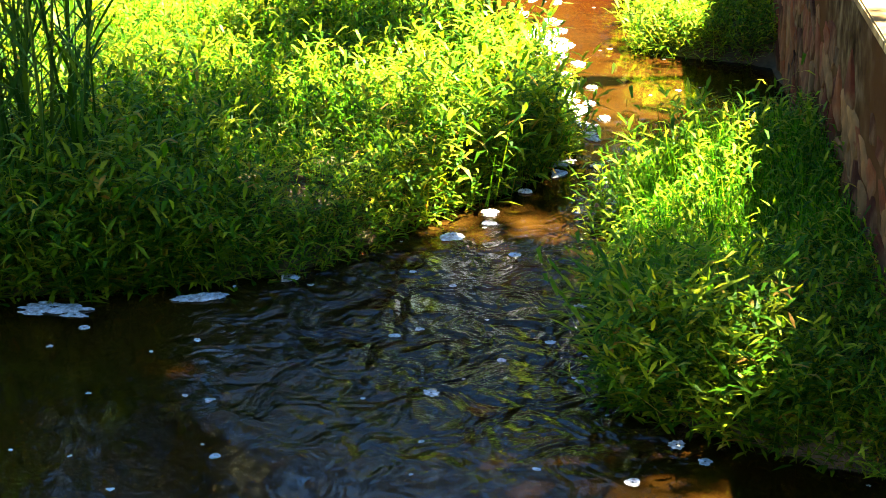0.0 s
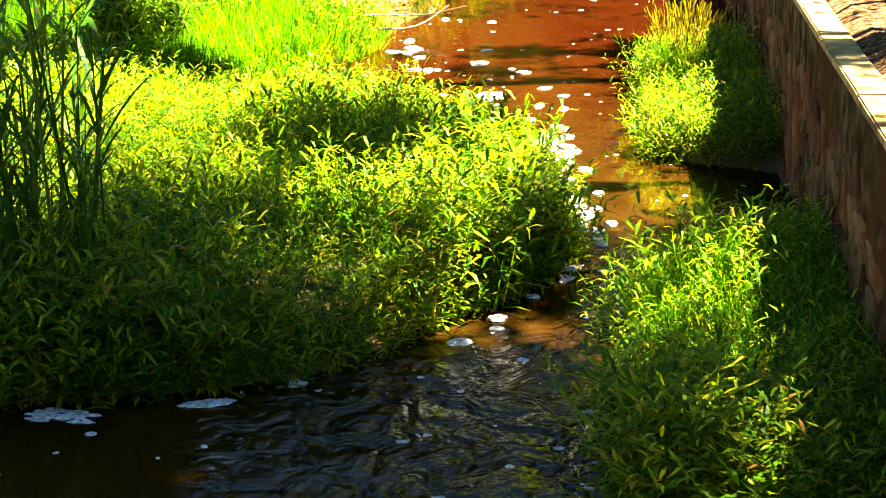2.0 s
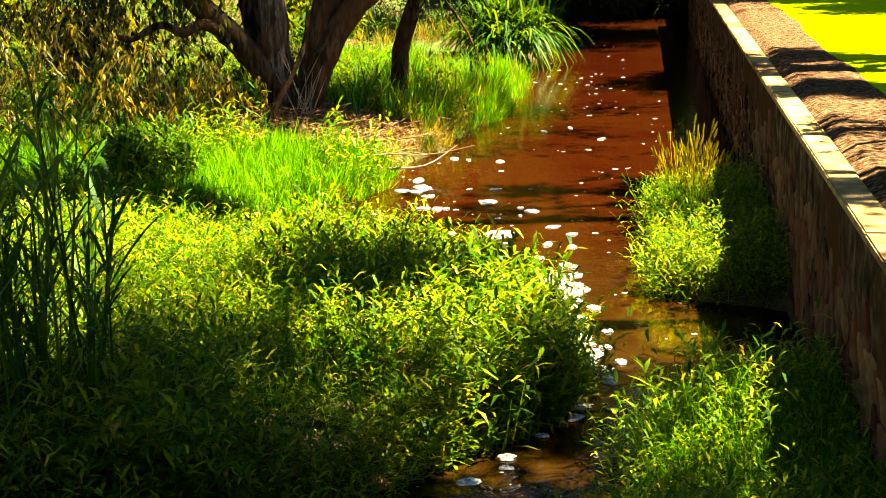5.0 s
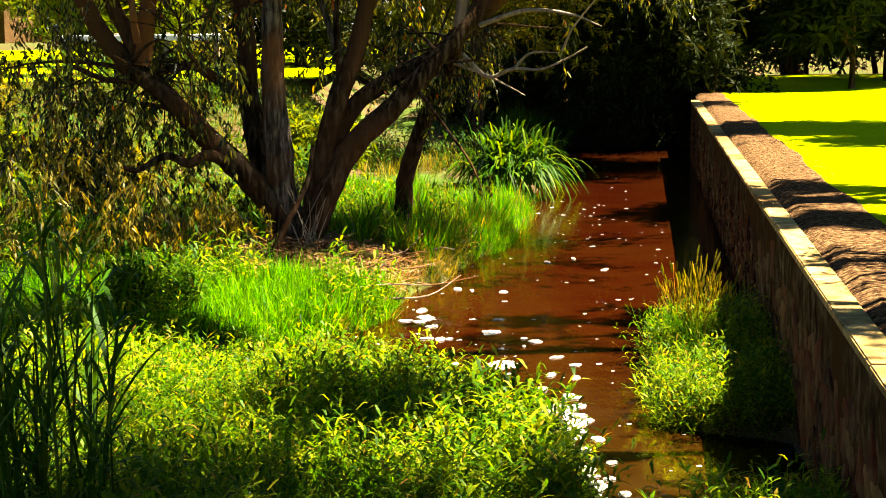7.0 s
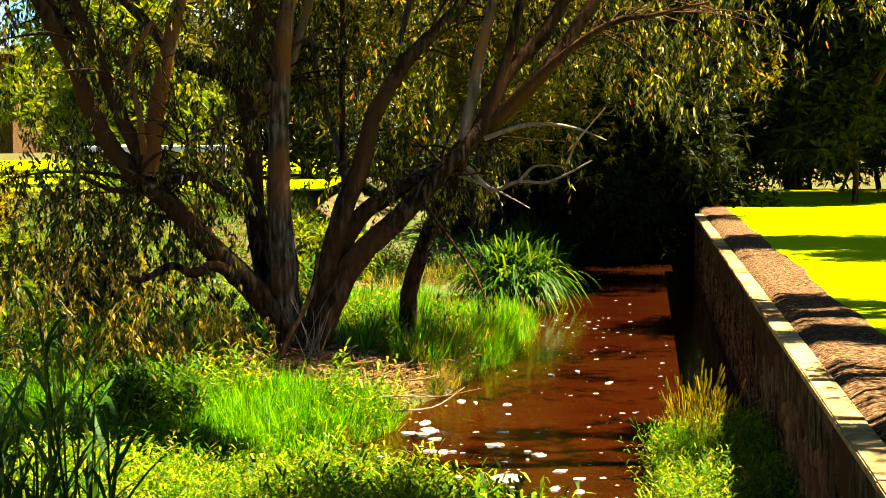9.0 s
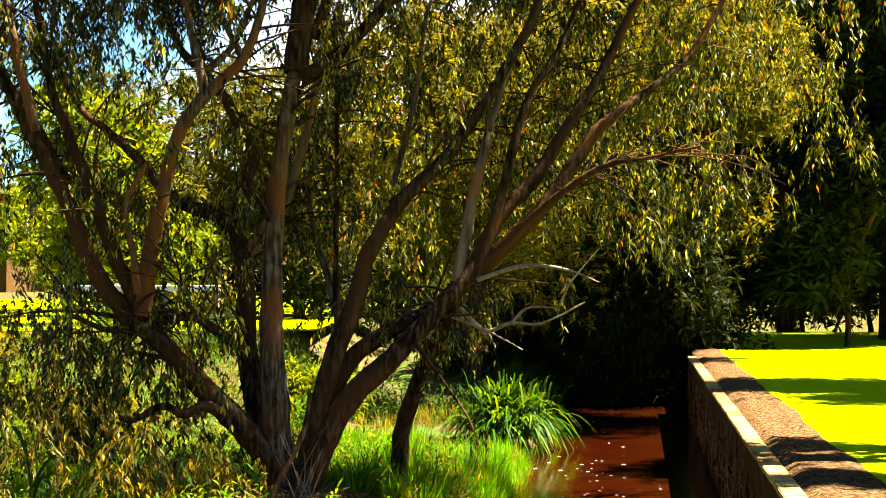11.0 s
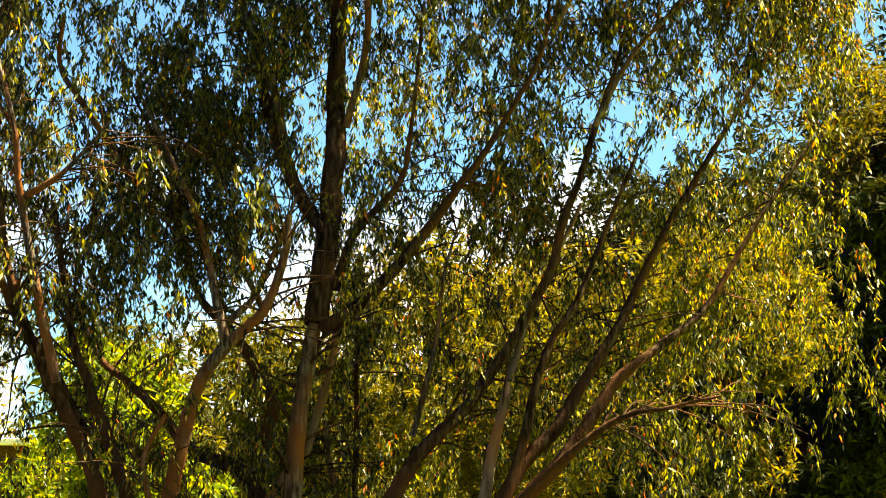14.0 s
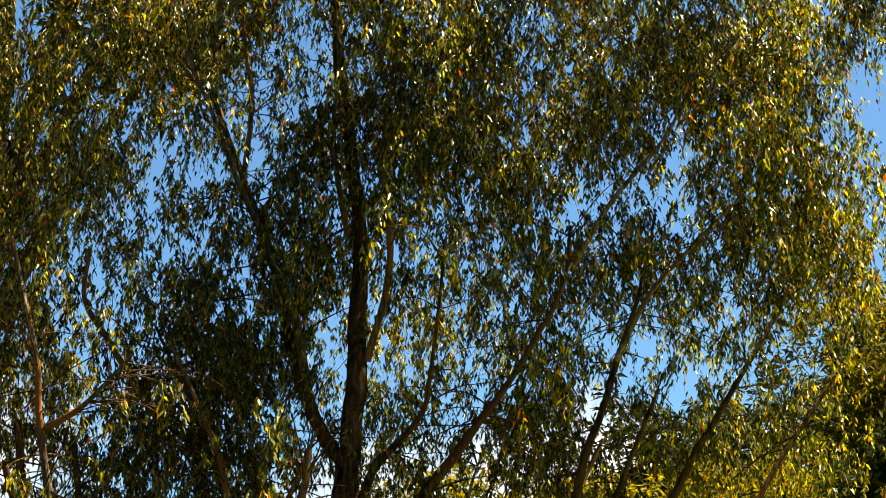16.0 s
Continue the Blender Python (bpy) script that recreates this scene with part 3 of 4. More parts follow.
limb("limb", [(0.29, 20.8, 3.13), (0.69, 20.98, 3.89), (1.2, 21.15, 4.47), (1.61, 21.32, 5.17), (2.03, 21.5, 5.82), (2.63, 21.68, 6.98), (3.27, 21.85, 8.0), (3.86, 22.02, 8.93), (4.48, 22.2, 10.11)], 0.099, 0.025, gum, M_BARK)
limb("limb", [(0.18, 20.8, 3.1), (0.33, 20.96, 3.89), (0.51, 21.12, 4.68), (0.73, 21.28, 5.53), (1.07, 21.44, 6.32), (1.58, 21.6, 7.42)], 0.08, 0.028, gum, M_PALEBARK)
limb("limb", [(0.47, 20.8, 3.31), (0.75, 20.88, 4.24), (1.08, 20.96, 5.39), (1.48, 21.04, 6.05), (1.91, 21.12, 7.1), (2.3, 21.2, 8.01)], 0.069, 0.023, gum, M_BARK)
limb("limb", [(0.54, 20.8, 3.35), (1.24, 20.6, 4.01), (1.92, 20.4, 4.49), (2.52, 20.2, 4.62), (3.11, 20.0, 4.74)], 0.061, 0.018, gum, M_BARK)
limb("trunk", [(-1.8, 20.62, 0.2), (-1.67, 20.6, 1.0), (-1.4, 20.69, 2.04), (-1.12, 20.77, 2.82), (-0.92, 20.86, 3.45), (-0.6, 20.94, 4.03), (-0.03, 21.03, 4.61), (0.44, 21.11, 5.23), (0.77, 21.2, 5.78)], 0.141, 0.065, gum, M_BARK)
limb("limb", [(0.77, 21.2, 5.78), (1.17, 21.31, 6.52), (1.31, 21.43, 7.09), (1.62, 21.54, 7.94), (1.95, 21.77, 8.94), (2.16, 21.89, 9.53), (2.42, 22.0, 10.69)], 0.066, 0.022, gum, M_BARK)
limb("trunk", [(-0.66, 23.2, 0.2), (-0.52, 23.0, 1.1), (-0.25, 22.6, 1.9), (0.02, 22.0, 2.55), (0.2, 21.2, 3.08)], 0.12, 0.09, gum, M_BARK)
limb("dead_branch", [(-2.15, 19.75, 0.28), (-1.95, 19.9, 0.75), (-1.7, 20.1, 1.25), (-1.62, 20.2, 1.7)], 0.045, 0.03, gum, M_BARK)
limb("limb", [(-1.38, 22.0, 2.05), (-1.42, 22.0, 3.4), (-1.41, 22.0, 4.75), (-1.42, 22.0, 5.75)], 0.045, 0.03, gum, M_BARK)
limb("limb", [(-4.79, 21.0, 4.34), (-5.15, 20.33, 5.21), (-5.4, 19.67, 5.83), (-5.56, 19.0, 6.6)], 0.09, 0.04, gum, M_BARK)
limb("limb", [(-4.79, 19.5, 4.89), (-5.0, 19.5, 5.7), (-5.31, 19.5, 7.14), (-5.43, 19.5, 8.05), (-5.87, 19.5, 9.55)], 0.06, 0.03, gum, M_GREYBARK)
limb("limb", [(-5.24, 19.5, 7.14), (-4.74, 19.35, 7.42), (-4.19, 19.2, 7.97)], 0.045, 0.02, gum, M_GREYBARK)
limb("limb", [(-3.1, 21.5, 5.97), (-3.8, 21.33, 7.75), (-4.34, 21.17, 8.86)], 0.045, 0.02, gum, M_BARK)
limb("limb", [(-2.06, 21.4, 7.29), (-2.29, 21.27, 7.94), (-2.5, 21.13, 8.98), (-2.81, 21.0, 9.8), (-3.25, 20.87, 10.71), (-3.66, 20.73, 11.72), (-4.03, 20.6, 12.58)], 0.075, 0.03, gum, M_GREYBARK, 7)
limb("limb", [(-3.22, 20.9, 10.73), (-3.14, 20.8, 11.92), (-3.29, 20.7, 13.05), (-3.4, 20.6, 14.13)], 0.04, 0.02, gum, M_GREYBARK, 7)
limb("limb", [(-1.52, 21.2, 8.38), (-1.23, 21.02, 9.65), (-1.32, 20.85, 11.35), (-1.18, 20.68, 12.52), (-0.95, 20.5, 13.8)], 0.05, 0.025, gum, M_GREYBARK, 7)
limb("limb", [(-1.84, 21.4, 10.17), (-2.04, 21.13, 11.47), (-1.97, 20.87, 12.61), (-2.09, 20.6, 13.86)], 0.04, 0.02, gum, M_GREYBARK, 7)
limb("limb", [(1.14, 20.5, 9.4), (1.67, 20.5, 10.33), (2.37, 20.5, 11.2), (2.85, 20.5, 12.09), (3.23, 20.5, 13.0)], 0.035, 0.015, gum, M_GREYBARK, 7)
limb("limb", [(2.6, 20.5, 11.44), (3.4, 20.65, 12.15), (3.84, 20.8, 12.89)], 0.025, 0.012, gum, M_GREYBARK, 7)
limb("limb", [(-5.09, 20.4, 9.69), (-5.15, 20.55, 9.05), (-4.86, 20.7, 8.56), (-4.4, 20.85, 7.84), (-3.96, 21.0, 7.21)], 0.03, 0.045, gum, M_GREYBARK, 7)
limb("limb", [(1.73, 21.0, 8.33), (2.19, 20.87, 9.2), (2.79, 20.73, 9.86), (3.54, 20.6, 10.6)], 0.04, 0.015, gum, M_GREYBARK, 7)
limb("limb", [(-2.48, 20.6, 5.85), (-2.79, 20.67, 6.58), (-2.6, 20.73, 7.39), (-2.85, 20.8, 8.15)], 0.04, 0.02, gum, M_GREYBARK, 7)
limb("limb", [(-2.94, 20.4, 5.68), (-2.55, 20.53, 6.12), (-2.29, 20.67, 6.87), (-2.1, 20.8, 7.41)], 0.045, 0.02, gum, M_GREYBARK, 7)
limb("limb", [(-0.65, 21.4, 4.35), (-0.36, 21.53, 5.54), (-0.21, 21.67, 6.61), (0.09, 21.8, 7.54)], 0.04, 0.015, gum, M_GREYBARK, 7)
limb("limb", [(-1.38, 22.0, 2.65), (-1.69, 22.1, 3.7), (-1.85, 22.2, 4.61)], 0.05, 0.03, gum, M_GREYBARK, 7)
limb("dead_branch", [(-2.6, 20.4, 1.42), (-2.9, 20.25, 1.6), (-3.15, 20.15, 1.5), (-3.4, 20.05, 1.6), (-3.7, 19.95, 1.46), (-3.95, 19.9, 1.5)], 0.075, 0.03, gum, M_BARK)
limb("dead_branch", [(0.22, 20.8, 2.78), (0.53, 20.6, 2.5), (0.84, 20.4, 2.6), (1.21, 20.2, 2.6), (1.71, 20.0, 2.86)], 0.032, 0.01, gum, M_DEAD, 6)
limb("dead_branch", [(0.84, 20.4, 2.6), (1.04, 20.3, 2.79), (1.38, 20.2, 2.79)], 0.02, 0.007, gum, M_DEAD, 6)
limb("dead_branch", [(0.11, 20.8, 2.67), (0.46, 20.67, 2.54), (0.74, 20.53, 2.4), (0.98, 20.4, 2.27)], 0.022, 0.007, gum, M_DEAD, 6)
limb("dead_branch", [(0.43, 20.8, 3.13), (1.02, 20.53, 3.31), (1.56, 20.27, 3.24), (1.88, 20.0, 3.1)], 0.032, 0.009, gum, M_DEAD, 6)
limb("dead_branch", [(1.42, 20.2, 2.82), (1.54, 20.0, 3.1), (1.86, 19.8, 3.5)], 0.016, 0.007, gum, M_DEAD, 6)


def branchlets(limbs, g, count, spread=1.0):
    """Side branches along the limbs: lines that leave the limb, curve outwards and droop."""
    out = []
    ends = []
    lens = np.array([len(l) * (0.4 + (r0 < 0.1)) for l, r0, r1 in limbs])
    for k in g.choice(len(limbs), count, p=lens / lens.sum()):
        line, r0, r1 = limbs[k]
        s = 0.3 + 0.7 * g.random() if r0 < 0.1 else 0.6 + 0.4 * g.random()
        i = min(int(s * (len(line) - 1)), len(line) - 2)
        way = line[i + 1] - line[i]
        way /= np.linalg.norm(way)
        d = way * 0.7 + g.normal(size=3) * np.array([0.7, 0.7, 0.45])
        if line[i][0] > -1.5 and line[i][2] < 9 and g.random() < 0.85:
            d[1] = abs(d[1]) + 0.4          # the leafy side of these limbs is away from the creek
        d /= np.linalg.norm(d)
        n = 0.7 + 1.1 * g.random() * spread
        p = [line[i] + d * n * q + np.array([0, 0, -0.25 * n * q * q]) + g.normal(size=3) * 0.05 * q for q in (0, 0.35, 0.7, 1.0)]
        p = smooth_line(p, 3)
        out.append(tube(p, max(0.010, 0.25 * (r0 + (r1 - r0) * s)), 0.004, 5, 0.1, int(k)))
        ends += [p[-1], p[-3], p[-5]]
    return out, np.array(ends)


def clump_places(clumps, g):
    """Places strewn in soft balls: (x, y, z, radius, number)."""
    return np.vstack([np.array(c[:3]) + np.clip(g.normal(size=(int(c[4]), 3)) * 0.5, -1, 1) * np.array([c[3], c[3] * 0.8, c[3] * 0.85]) for c in clumps])


g_tree = np.random.default_rng(21)
twigs, tips = branchlets(BOUGHS, g_tree, 850)
v, f = join(twigs)
tagged(soup("twig_work", v - np.array(gum.location), f, M_BARK, gum, True), kind="stuff")
CLUMPS = []
# low crown
CLUMPS += [(-5.12, 20.75, 3.53, 0.79, 30), (-5.16, 20.92, 2.39, 0.88, 40), (-4.51, 20.92, 2.1, 0.75, 25), (-3.8, 20.92, 1.67, 0.84, 25), (-2.79, 20.82, 1.05, 0.74, 30), (-2.51, 22.0, 4.45, 0.49, 14)]
CLUMPS += [(-3.25, 22.0, 3.47, 0.58, 18), (-0.67, 23.6, 2.93, 0.94, 30), (-1.16, 23.6, 3.9, 0.94, 30), (-0.36, 23.6, 4.47, 0.99, 40), (1.42, 23.6, 4.46, 1.05, 40), (2.55, 23.6, 3.91, 1.14, 55), (3.59, 23.6, 3.99, 0.74, 28)]
# mid crown
CLUMPS += [(-5.4, 19.9, 3.0, 0.6, 16), (-4.7, 19.9, 3.3, 0.5, 14), (-5.0, 19.7, 1.9, 0.6, 16), (-4.1, 19.8, 1.5, 0.5, 14), (-3.4, 19.9, 1.9, 0.4, 10), (-5.6, 20.0, 4.4, 0.6, 16)]
CLUMPS += [(-4.09, 20.5, 6.18, 1.27, 45), (-4.95, 20.0, 5.63, 0.8, 35), (-1.16, 23.6, 5.92, 0.99, 40), (0.53, 23.6, 6.49, 1.25, 45), (2.38, 23.6, 5.92, 1.36, 50), (3.61, 23.6, 6.16, 1.25, 55)]
CLUMPS += [(4.4, 23.6, 6.49, 1.36, 60), (5.37, 23.6, 6.32, 1.16, 50), (5.61, 23.6, 5.28, 0.63, 20), (-3.33, 21.0, 7.84, 1.3, 50), (-3.71, 20.0, 6.56, 0.97, 35), (-4.75, 20.0, 6.64, 0.8, 35), (-1.2, 23.6, 8.42, 0.94, 28)]
# upper crown
CLUMPS += [(-5.49, 20.0, 9.43, 0.97, 50), (-4.6, 20.0, 8.54, 0.97, 50), (-4.4, 20.0, 7.24, 0.8, 40), (-3.4, 21.0, 8.58, 1.12, 55), (-3.14, 20.5, 7.2, 0.82, 45), (-3.98, 21.0, 10.05, 1.21, 50), (-2.63, 21.0, 10.29, 1.02, 40), (-1.43, 23.6, 10.12, 1.15, 45)]
CLUMPS += [(-1.16, 23.6, 8.83, 0.94, 35), (-0.0, 23.6, 10.56, 1.36, 55), (1.41, 20.75, 10.12, 1.1, 45), (2.91, 23.6, 9.69, 0.95, 40), (3.53, 21.1, 10.31, 1.03, 45), (3.68, 23.6, 8.08, 1.25, 60), (4.45, 21.27, 9.9, 0.95, 40), (4.82, 23.6, 7.82, 1.05, 50)]
# top crown
CLUMPS += [(-6.16, 20.5, 12.47, 1.0, 60), (-5.5, 20.5, 10.83, 1.09, 55), (-4.69, 21.0, 12.01, 0.93, 40), (-3.8, 21.0, 9.96, 1.02, 45), (-3.05, 21.0, 8.33, 0.84, 45), (-1.85, 21.5, 12.03, 1.05, 50), (-1.02, 21.0, 10.67, 1.02, 50), (-0.61, 23.6, 9.66, 0.94, 35)]
CLUMPS += [(0.05, 20.0, 9.7, 1.15, 55), (0.35, 20.5, 11.61, 1.09, 55), (1.53, 20.0, 11.8, 1.15, 60), (1.69, 20.75, 10.49, 1.02, 50), (3.78, 20.92, 11.36, 1.11, 55), (4.45, 21.1, 13.2, 1.41, 80), (0.96, 20.0, 13.52, 1.33, 60), (-2.81, 21.0, 13.89, 1.4, 60)]
CLUMPS += [(-6.37, 21.5, 12.75, 0.8, 120), (-5.71, 21.5, 11.54, 0.7, 100), (-6.26, 21.5, 10.54, 0.7, 90), (-4.01, 21.5, 9.4, 0.6, 90), (-3.51, 21.5, 8.45, 0.6, 90), (-2.32, 21.5, 11.87, 0.6, 18), (-1.67, 21.5, 10.94, 0.6, 18), (-2.27, 21.5, 10.12, 0.5, 18), (-1.04, 21.5, 11.19, 0.6, 18)]
CLUMPS += [(-0.74, 21.5, 12.29, 0.6, 18), (0.06, 21.5, 13.33, 0.6, 80), (0.36, 21.5, 11.27, 0.65, 80), (0.69, 21.5, 12.11, 0.6, 18), (2.78, 21.5, 13.31, 0.6, 80), (3.65, 21.5, 13.22, 0.6, 80), (-1.18, 21.5, 9.71, 0.5, 18), (2.05, 21.5, 10.11, 0.5, 50)]

sprays = [spray_proto(np.random.default_rng(100 + i), 0.26 + 0.04 * i, 28, 0.094) for i in range(8)]
CLUMPS = [(c[0], c[1] + (0.6 if c[0] > -2.5 else 0.4), c[2] + (0.55 if c[0] > 0 and c[2] < 5 else 0.1), c[3] * (1.0 if c[2] < 7 else 1.2), c[4] * (0.9 if c[2] < 2.6 else (0.35 if c[0] < -2.5 else 0.9) if c[2] < 7 else (0.9 if c[0] < -2.5 else 1.1) if c[2] < 9.5 else 1.2)) for c in CLUMPS]
# hanging bunches all through the crown, thinner low down where the sky shows
n_fill = 1180
fill = np.column_stack([-8.2 + 14.8 * g_tree.random(n_fill), 19.8 + 3.6 * g_tree.random(n_fill), 6.6 + 13.4 * g_tree.random(n_fill)])
clumpy = np.array([noise.noise(Vector(p * np.array([0.75, 0.2, 0.5]))) for p in fill])
open_z = np.interp(fill[:, 2], [7, 9, 10, 13, 15.5, 18], [0.42, 0.30, 0.13, 0.05, 0.0, -0.05])
dense_left = np.interp(fill[:, 2], [6.6, 7.5, 9, 13, 18], [0.42, 0.24, 0.05, -0.02, -0.08])
fill = fill[clumpy > np.where(fill[:, 0] < -2.2, dense_left, open_z)]
bunch = 14 + g_tree.integers(0, 14, len(fill))
fill = np.repeat(fill, bunch, axis=0)
fill = fill + g_tree.normal(size=fill.shape) * np.array([0.24, 0.26, 0.36])
spots = np.vstack([fill, tips + g_tree.normal(size=tips.shape) * 0.12, clump_places(CLUMPS, g_tree)])

# the leaves mostly hang behind the limbs on the side towards the creek
x, y, z = spots.T
bare = ((x > -0.5) & (z < 11) & (y < 21.6)) | ((x < -2.8) & (z > 2.5) & (z < 9) & (y < 20.6))
spots[bare & (g_tree.random(len(spots)) < 0.75), 1] += 1.7
# and behind the main stem
spots[(abs(x + 1.95 - 0.05 * np.clip(z - 4, 0, 4)) < 0.42) & (z < 8.5) & (spots[:, 1] < 21.3), 1] += 1.6
v, f = scatter(sprays, spots, 0.75 + 0.5 * g_tree.random(len(spots)), g_tree.random(len(spots)) * 6.28, g_tree, 0.1)
crown = soup("crown", v - np.array(gum.location), f, M_GUM, gum)
tagged(crown, "hanging narrow olive-green gum leaves", kind="stuff")


# a drooping lower bough of the gum: yellow-brown leaves, sunlight put into their colour
low = clump_places([(-5.3, 18.9, 1.2, 0.9, 34), (-4.3, 18.6, 0.95, 0.9, 46), (-3.4, 18.9, 0.8, 0.8, 60), (-2.7, 19.3, 0.85, 0.6, 46), (-5.9, 19.4, 1.9, 0.9, 22), (-4.6, 19.3, 1.7, 0.7, 18)], g_tree)
low[:, 2] = np.maximum(low[:, 2], 0.55)
v, f = scatter(sprays, low, 0.7 + 0.4 * g_tree.random(len(low)), g_tree.random(len(low)) * 6.28, g_tree, 0.35)
tagged(soup("low_bough_leaves", v - np.array(gum.location), f, M_SUNLIT_GUM, gum), "drooping yellow-brown gum leaves near the ground, sunlight put into their colour", kind="stuff")


# ---- plants on the banks ----
def strewn(n, x0, x1, y0, y1, test, g):
    """n places on land inside a stretch of the plan, kept where test says so."""
    p = np.stack([x0 + (x1 - x0) * g.random(n), y0 + (y1 - y0) * g.random(n)], 1)
    p = p[test(p[:, 0], p[:, 1], g.random(n))]
    return np.column_stack([p, ground_z(p[:, 0], p[:, 1]) - 0.02])


def growth(name, protos, places, size, mat, label, category, g, lean=0.3):
    lumps = np.array([noise.noise(Vector((p[0] * 0.9, p[1] * 0.7, 3.0))) for p in places])
    s = size * (0.65 + 0.7 * g.random(len(places))) * (0.95 + 0.55 * lumps)
    v, f = scatter(protos, places, s, g.random(len(places)) * 6.28, g, lean)
    return tagged(soup(name, v, f, mat), label, category, kind="stuff")


gw = np.random.default_rng(3)
weeds = [weed_proto(np.random.default_rng(200 + i), 0.24 + 0.03 * i, 10 + i % 4, 0.108) for i in range(7)]
grasses = [grass_proto(np.random.default_rng(300 + i), 0.3, 9) for i in range(6)]
isl = lambda x, y, r: (shores(x, y) > -0.14) & (y < 14.5) & (x < 1)
growth("island_weeds", weeds, strewn(6800, -3.6, 1.2, 7.4, 14.2, isl, gw), 1.0, M_WEED, "dense green smartweed on the low grassy point", "weeds", gw)
growth("island_grass", grasses, strewn(2600, -3.6, 1.0, 9.0, 14.2, isl, gw), 1.1, M_GRASS, "tall green grass blades among the weeds", "grass", gw)
cove = lambda x, y: (x > 1.75) & (y > 9.75) & (y < 12.15)
edge = lambda x, y, r: (abs(shores(x, y) - 0.02) < 0.12) & (x < wall_x(y) - 0.1) & ~cove(x, y)
growth("shore_weeds", weeds, strewn(9000, -4.5, 2.4, 5.0, 17.5, edge, gw), 0.9, M_WEED, "weeds trailing over the edge of the water", "weeds", gw, 0.7)
lip = lambda x, y, r: (abs(shores(x, y) - 0.06) < 0.2)
growth("front_weeds", weeds, strewn(6500, -4.6, 0.9, 7.2, 9.9, lip, gw), 1.0, M_WEED, "dense weeds hanging over the front of the grassy point", "weeds", gw, 0.6)
growth("corner_weeds", weeds, strewn(700, 1.1, 2.5, 4.9, 7.2, lambda x, y, r: shores(x, y) > 0.05, gw), 0.72, M_WEED, "leafy weeds below the near end of the wall", "weeds", gw, 0.4)
rb = lambda x, y, r: (shores(x, y) > 0.0) & ~cove(x, y) & (x > 0.6) & (x < wall_x(y) + 0.02)
growth("right_bank_weeds", weeds, strewn(9000, 0.6, 3.4, 4.6, 17.6, rb, gw), 0.78, M_WEED, "leafy green weeds along the foot of the wall", "weeds", gw)
foot = lambda x, y, r: ~cove(x, y) & (abs(shores(x, y) - 0.08) < 0.2) & (x > 0.6) & (x < wall_x(y) - 0.05)
growth("bank_foot_weeds", weeds, np.vstack([strewn(3200, 0.6, 2.2, 5.3, 7.0, foot, gw), strewn(3600, 1.0, 2.6, 9.2, 13.0, foot, gw)]), 0.85, M_WEED, "weeds trailing down the wet foot of the bank", "weeds", gw, 0.8)
rg = lambda x, y, r: rb(x, y, r) & (y > 7.2) & (y < 10.6)
growth("right_bank_grass", grasses, strewn(3500, 0.8, 2.7, 7.0, 10.8, rg, gw), 1.0, M_GRASS, "soft green grass below the stone wall", "grass", gw)
mid = lambda x, y, r: (shores(x, y) > -0.1) & (x < 1.0) & (y > 15) & ~((abs(x + 1.2) < 1.3) & (abs(y - 20.1) < 1.5) & (r < 0.96))
gappy = lambda x, y, r: mid(x, y, r) & ((np.sin(x * 1.3 - 0.8 * y) * np.sin(y * 1.1 + x * 0.6) > -0.15) | (r < 0.3))
growth("meadow_grass", grasses, strewn(12000, -7.5, 1.1, 14.6, 27, gappy, gw), 1.3, M_GRASS, "bright green grass on the creek flat", "grass", gw)
patchy = lambda x, y, r: mid(x, y, r) & (np.sin(x * 1.9 + 0.7 * y) * np.sin(y * 1.3 - x) > 0.1)
growth("meadow_weeds", weeds, strewn(3600, -7.0, 0.2, 14.6, 25, patchy, gw), 1.5, M_WEED, "patches of leafy weeds among the meadow grass", "weeds", gw)
lush = lambda x, y, r: mid(x, y, r) & (x > -2.7 + 0.25 * np.sin(y * 3)) & (x < -0.4)
growth("lush_grass", grasses, strewn(4200, -2.9, 0.0, 15.7, 18.6, lush, gw), 1.05, M_GRASS, "dense bright green grass in front of the gum", "grass", gw, 0.2)
brink = lambda x, y, r: abs(shores(x, y) - 0.06) < 0.16
growth("shore_straw", grasses, strewn(2600, -1.5, 0.6, 16.8, 22.5, brink, gw), 0.9, M_DRY, "dry straw-coloured grass hanging over the water's edge", "grass", gw, 0.8)
dock = lambda x, y, r: (x + 3.0) ** 2 + ((y - 16.7) / 1.4) ** 2 < 0.2
growth("dark_weeds", weeds, strewn(1800, -3.6, -2.4, 15.8, 17.6, dock, gw), 1.4, M_TUSSOCK, "dark leafy clump of dock in the creek flat", "weeds", gw)
fin = lambda x, y, r: (shores(x, y) > -0.12) & (x < 2.5) & ((x - 1.0) ** 2 + (y - 29.6) ** 2 > 2.2)
growth("bank_grass", grasses, strewn(6000, -2.0, 2.7, 22.0, 30, fin, gw), 1.15, M_GRASS, "long bright grass on the bank behind the gum", "grass", gw)
growth("bank_straw", grasses, strewn(900, -1.8, 2.3, 21.5, 29, fin, gw), 1.3, M_DRY, "straw-coloured grass mixed into the bank", "grass", gw)
tufty = lambda x, y, r: fin(x, y, r) & (np.sin(x * 4.1 + y * 2.3) * np.sin(y * 3.7 - x * 2.0) > 0.25)
growth("bank_tufts", grasses, strewn(1500, -1.2, 1.5, 20.6, 25.5, tufty, gw), 2.1, M_GRASS, "tall clumps of green grass along the bank", "grass", gw, 0.35)
growth("bank_seed_tufts", grasses, strewn(1700, -1.0, 1.0, 20.6, 24.5, tufty, gw), 1.7, M_DRY, "tall yellowing grass clumps along the bank", "grass", gw, 0.4)
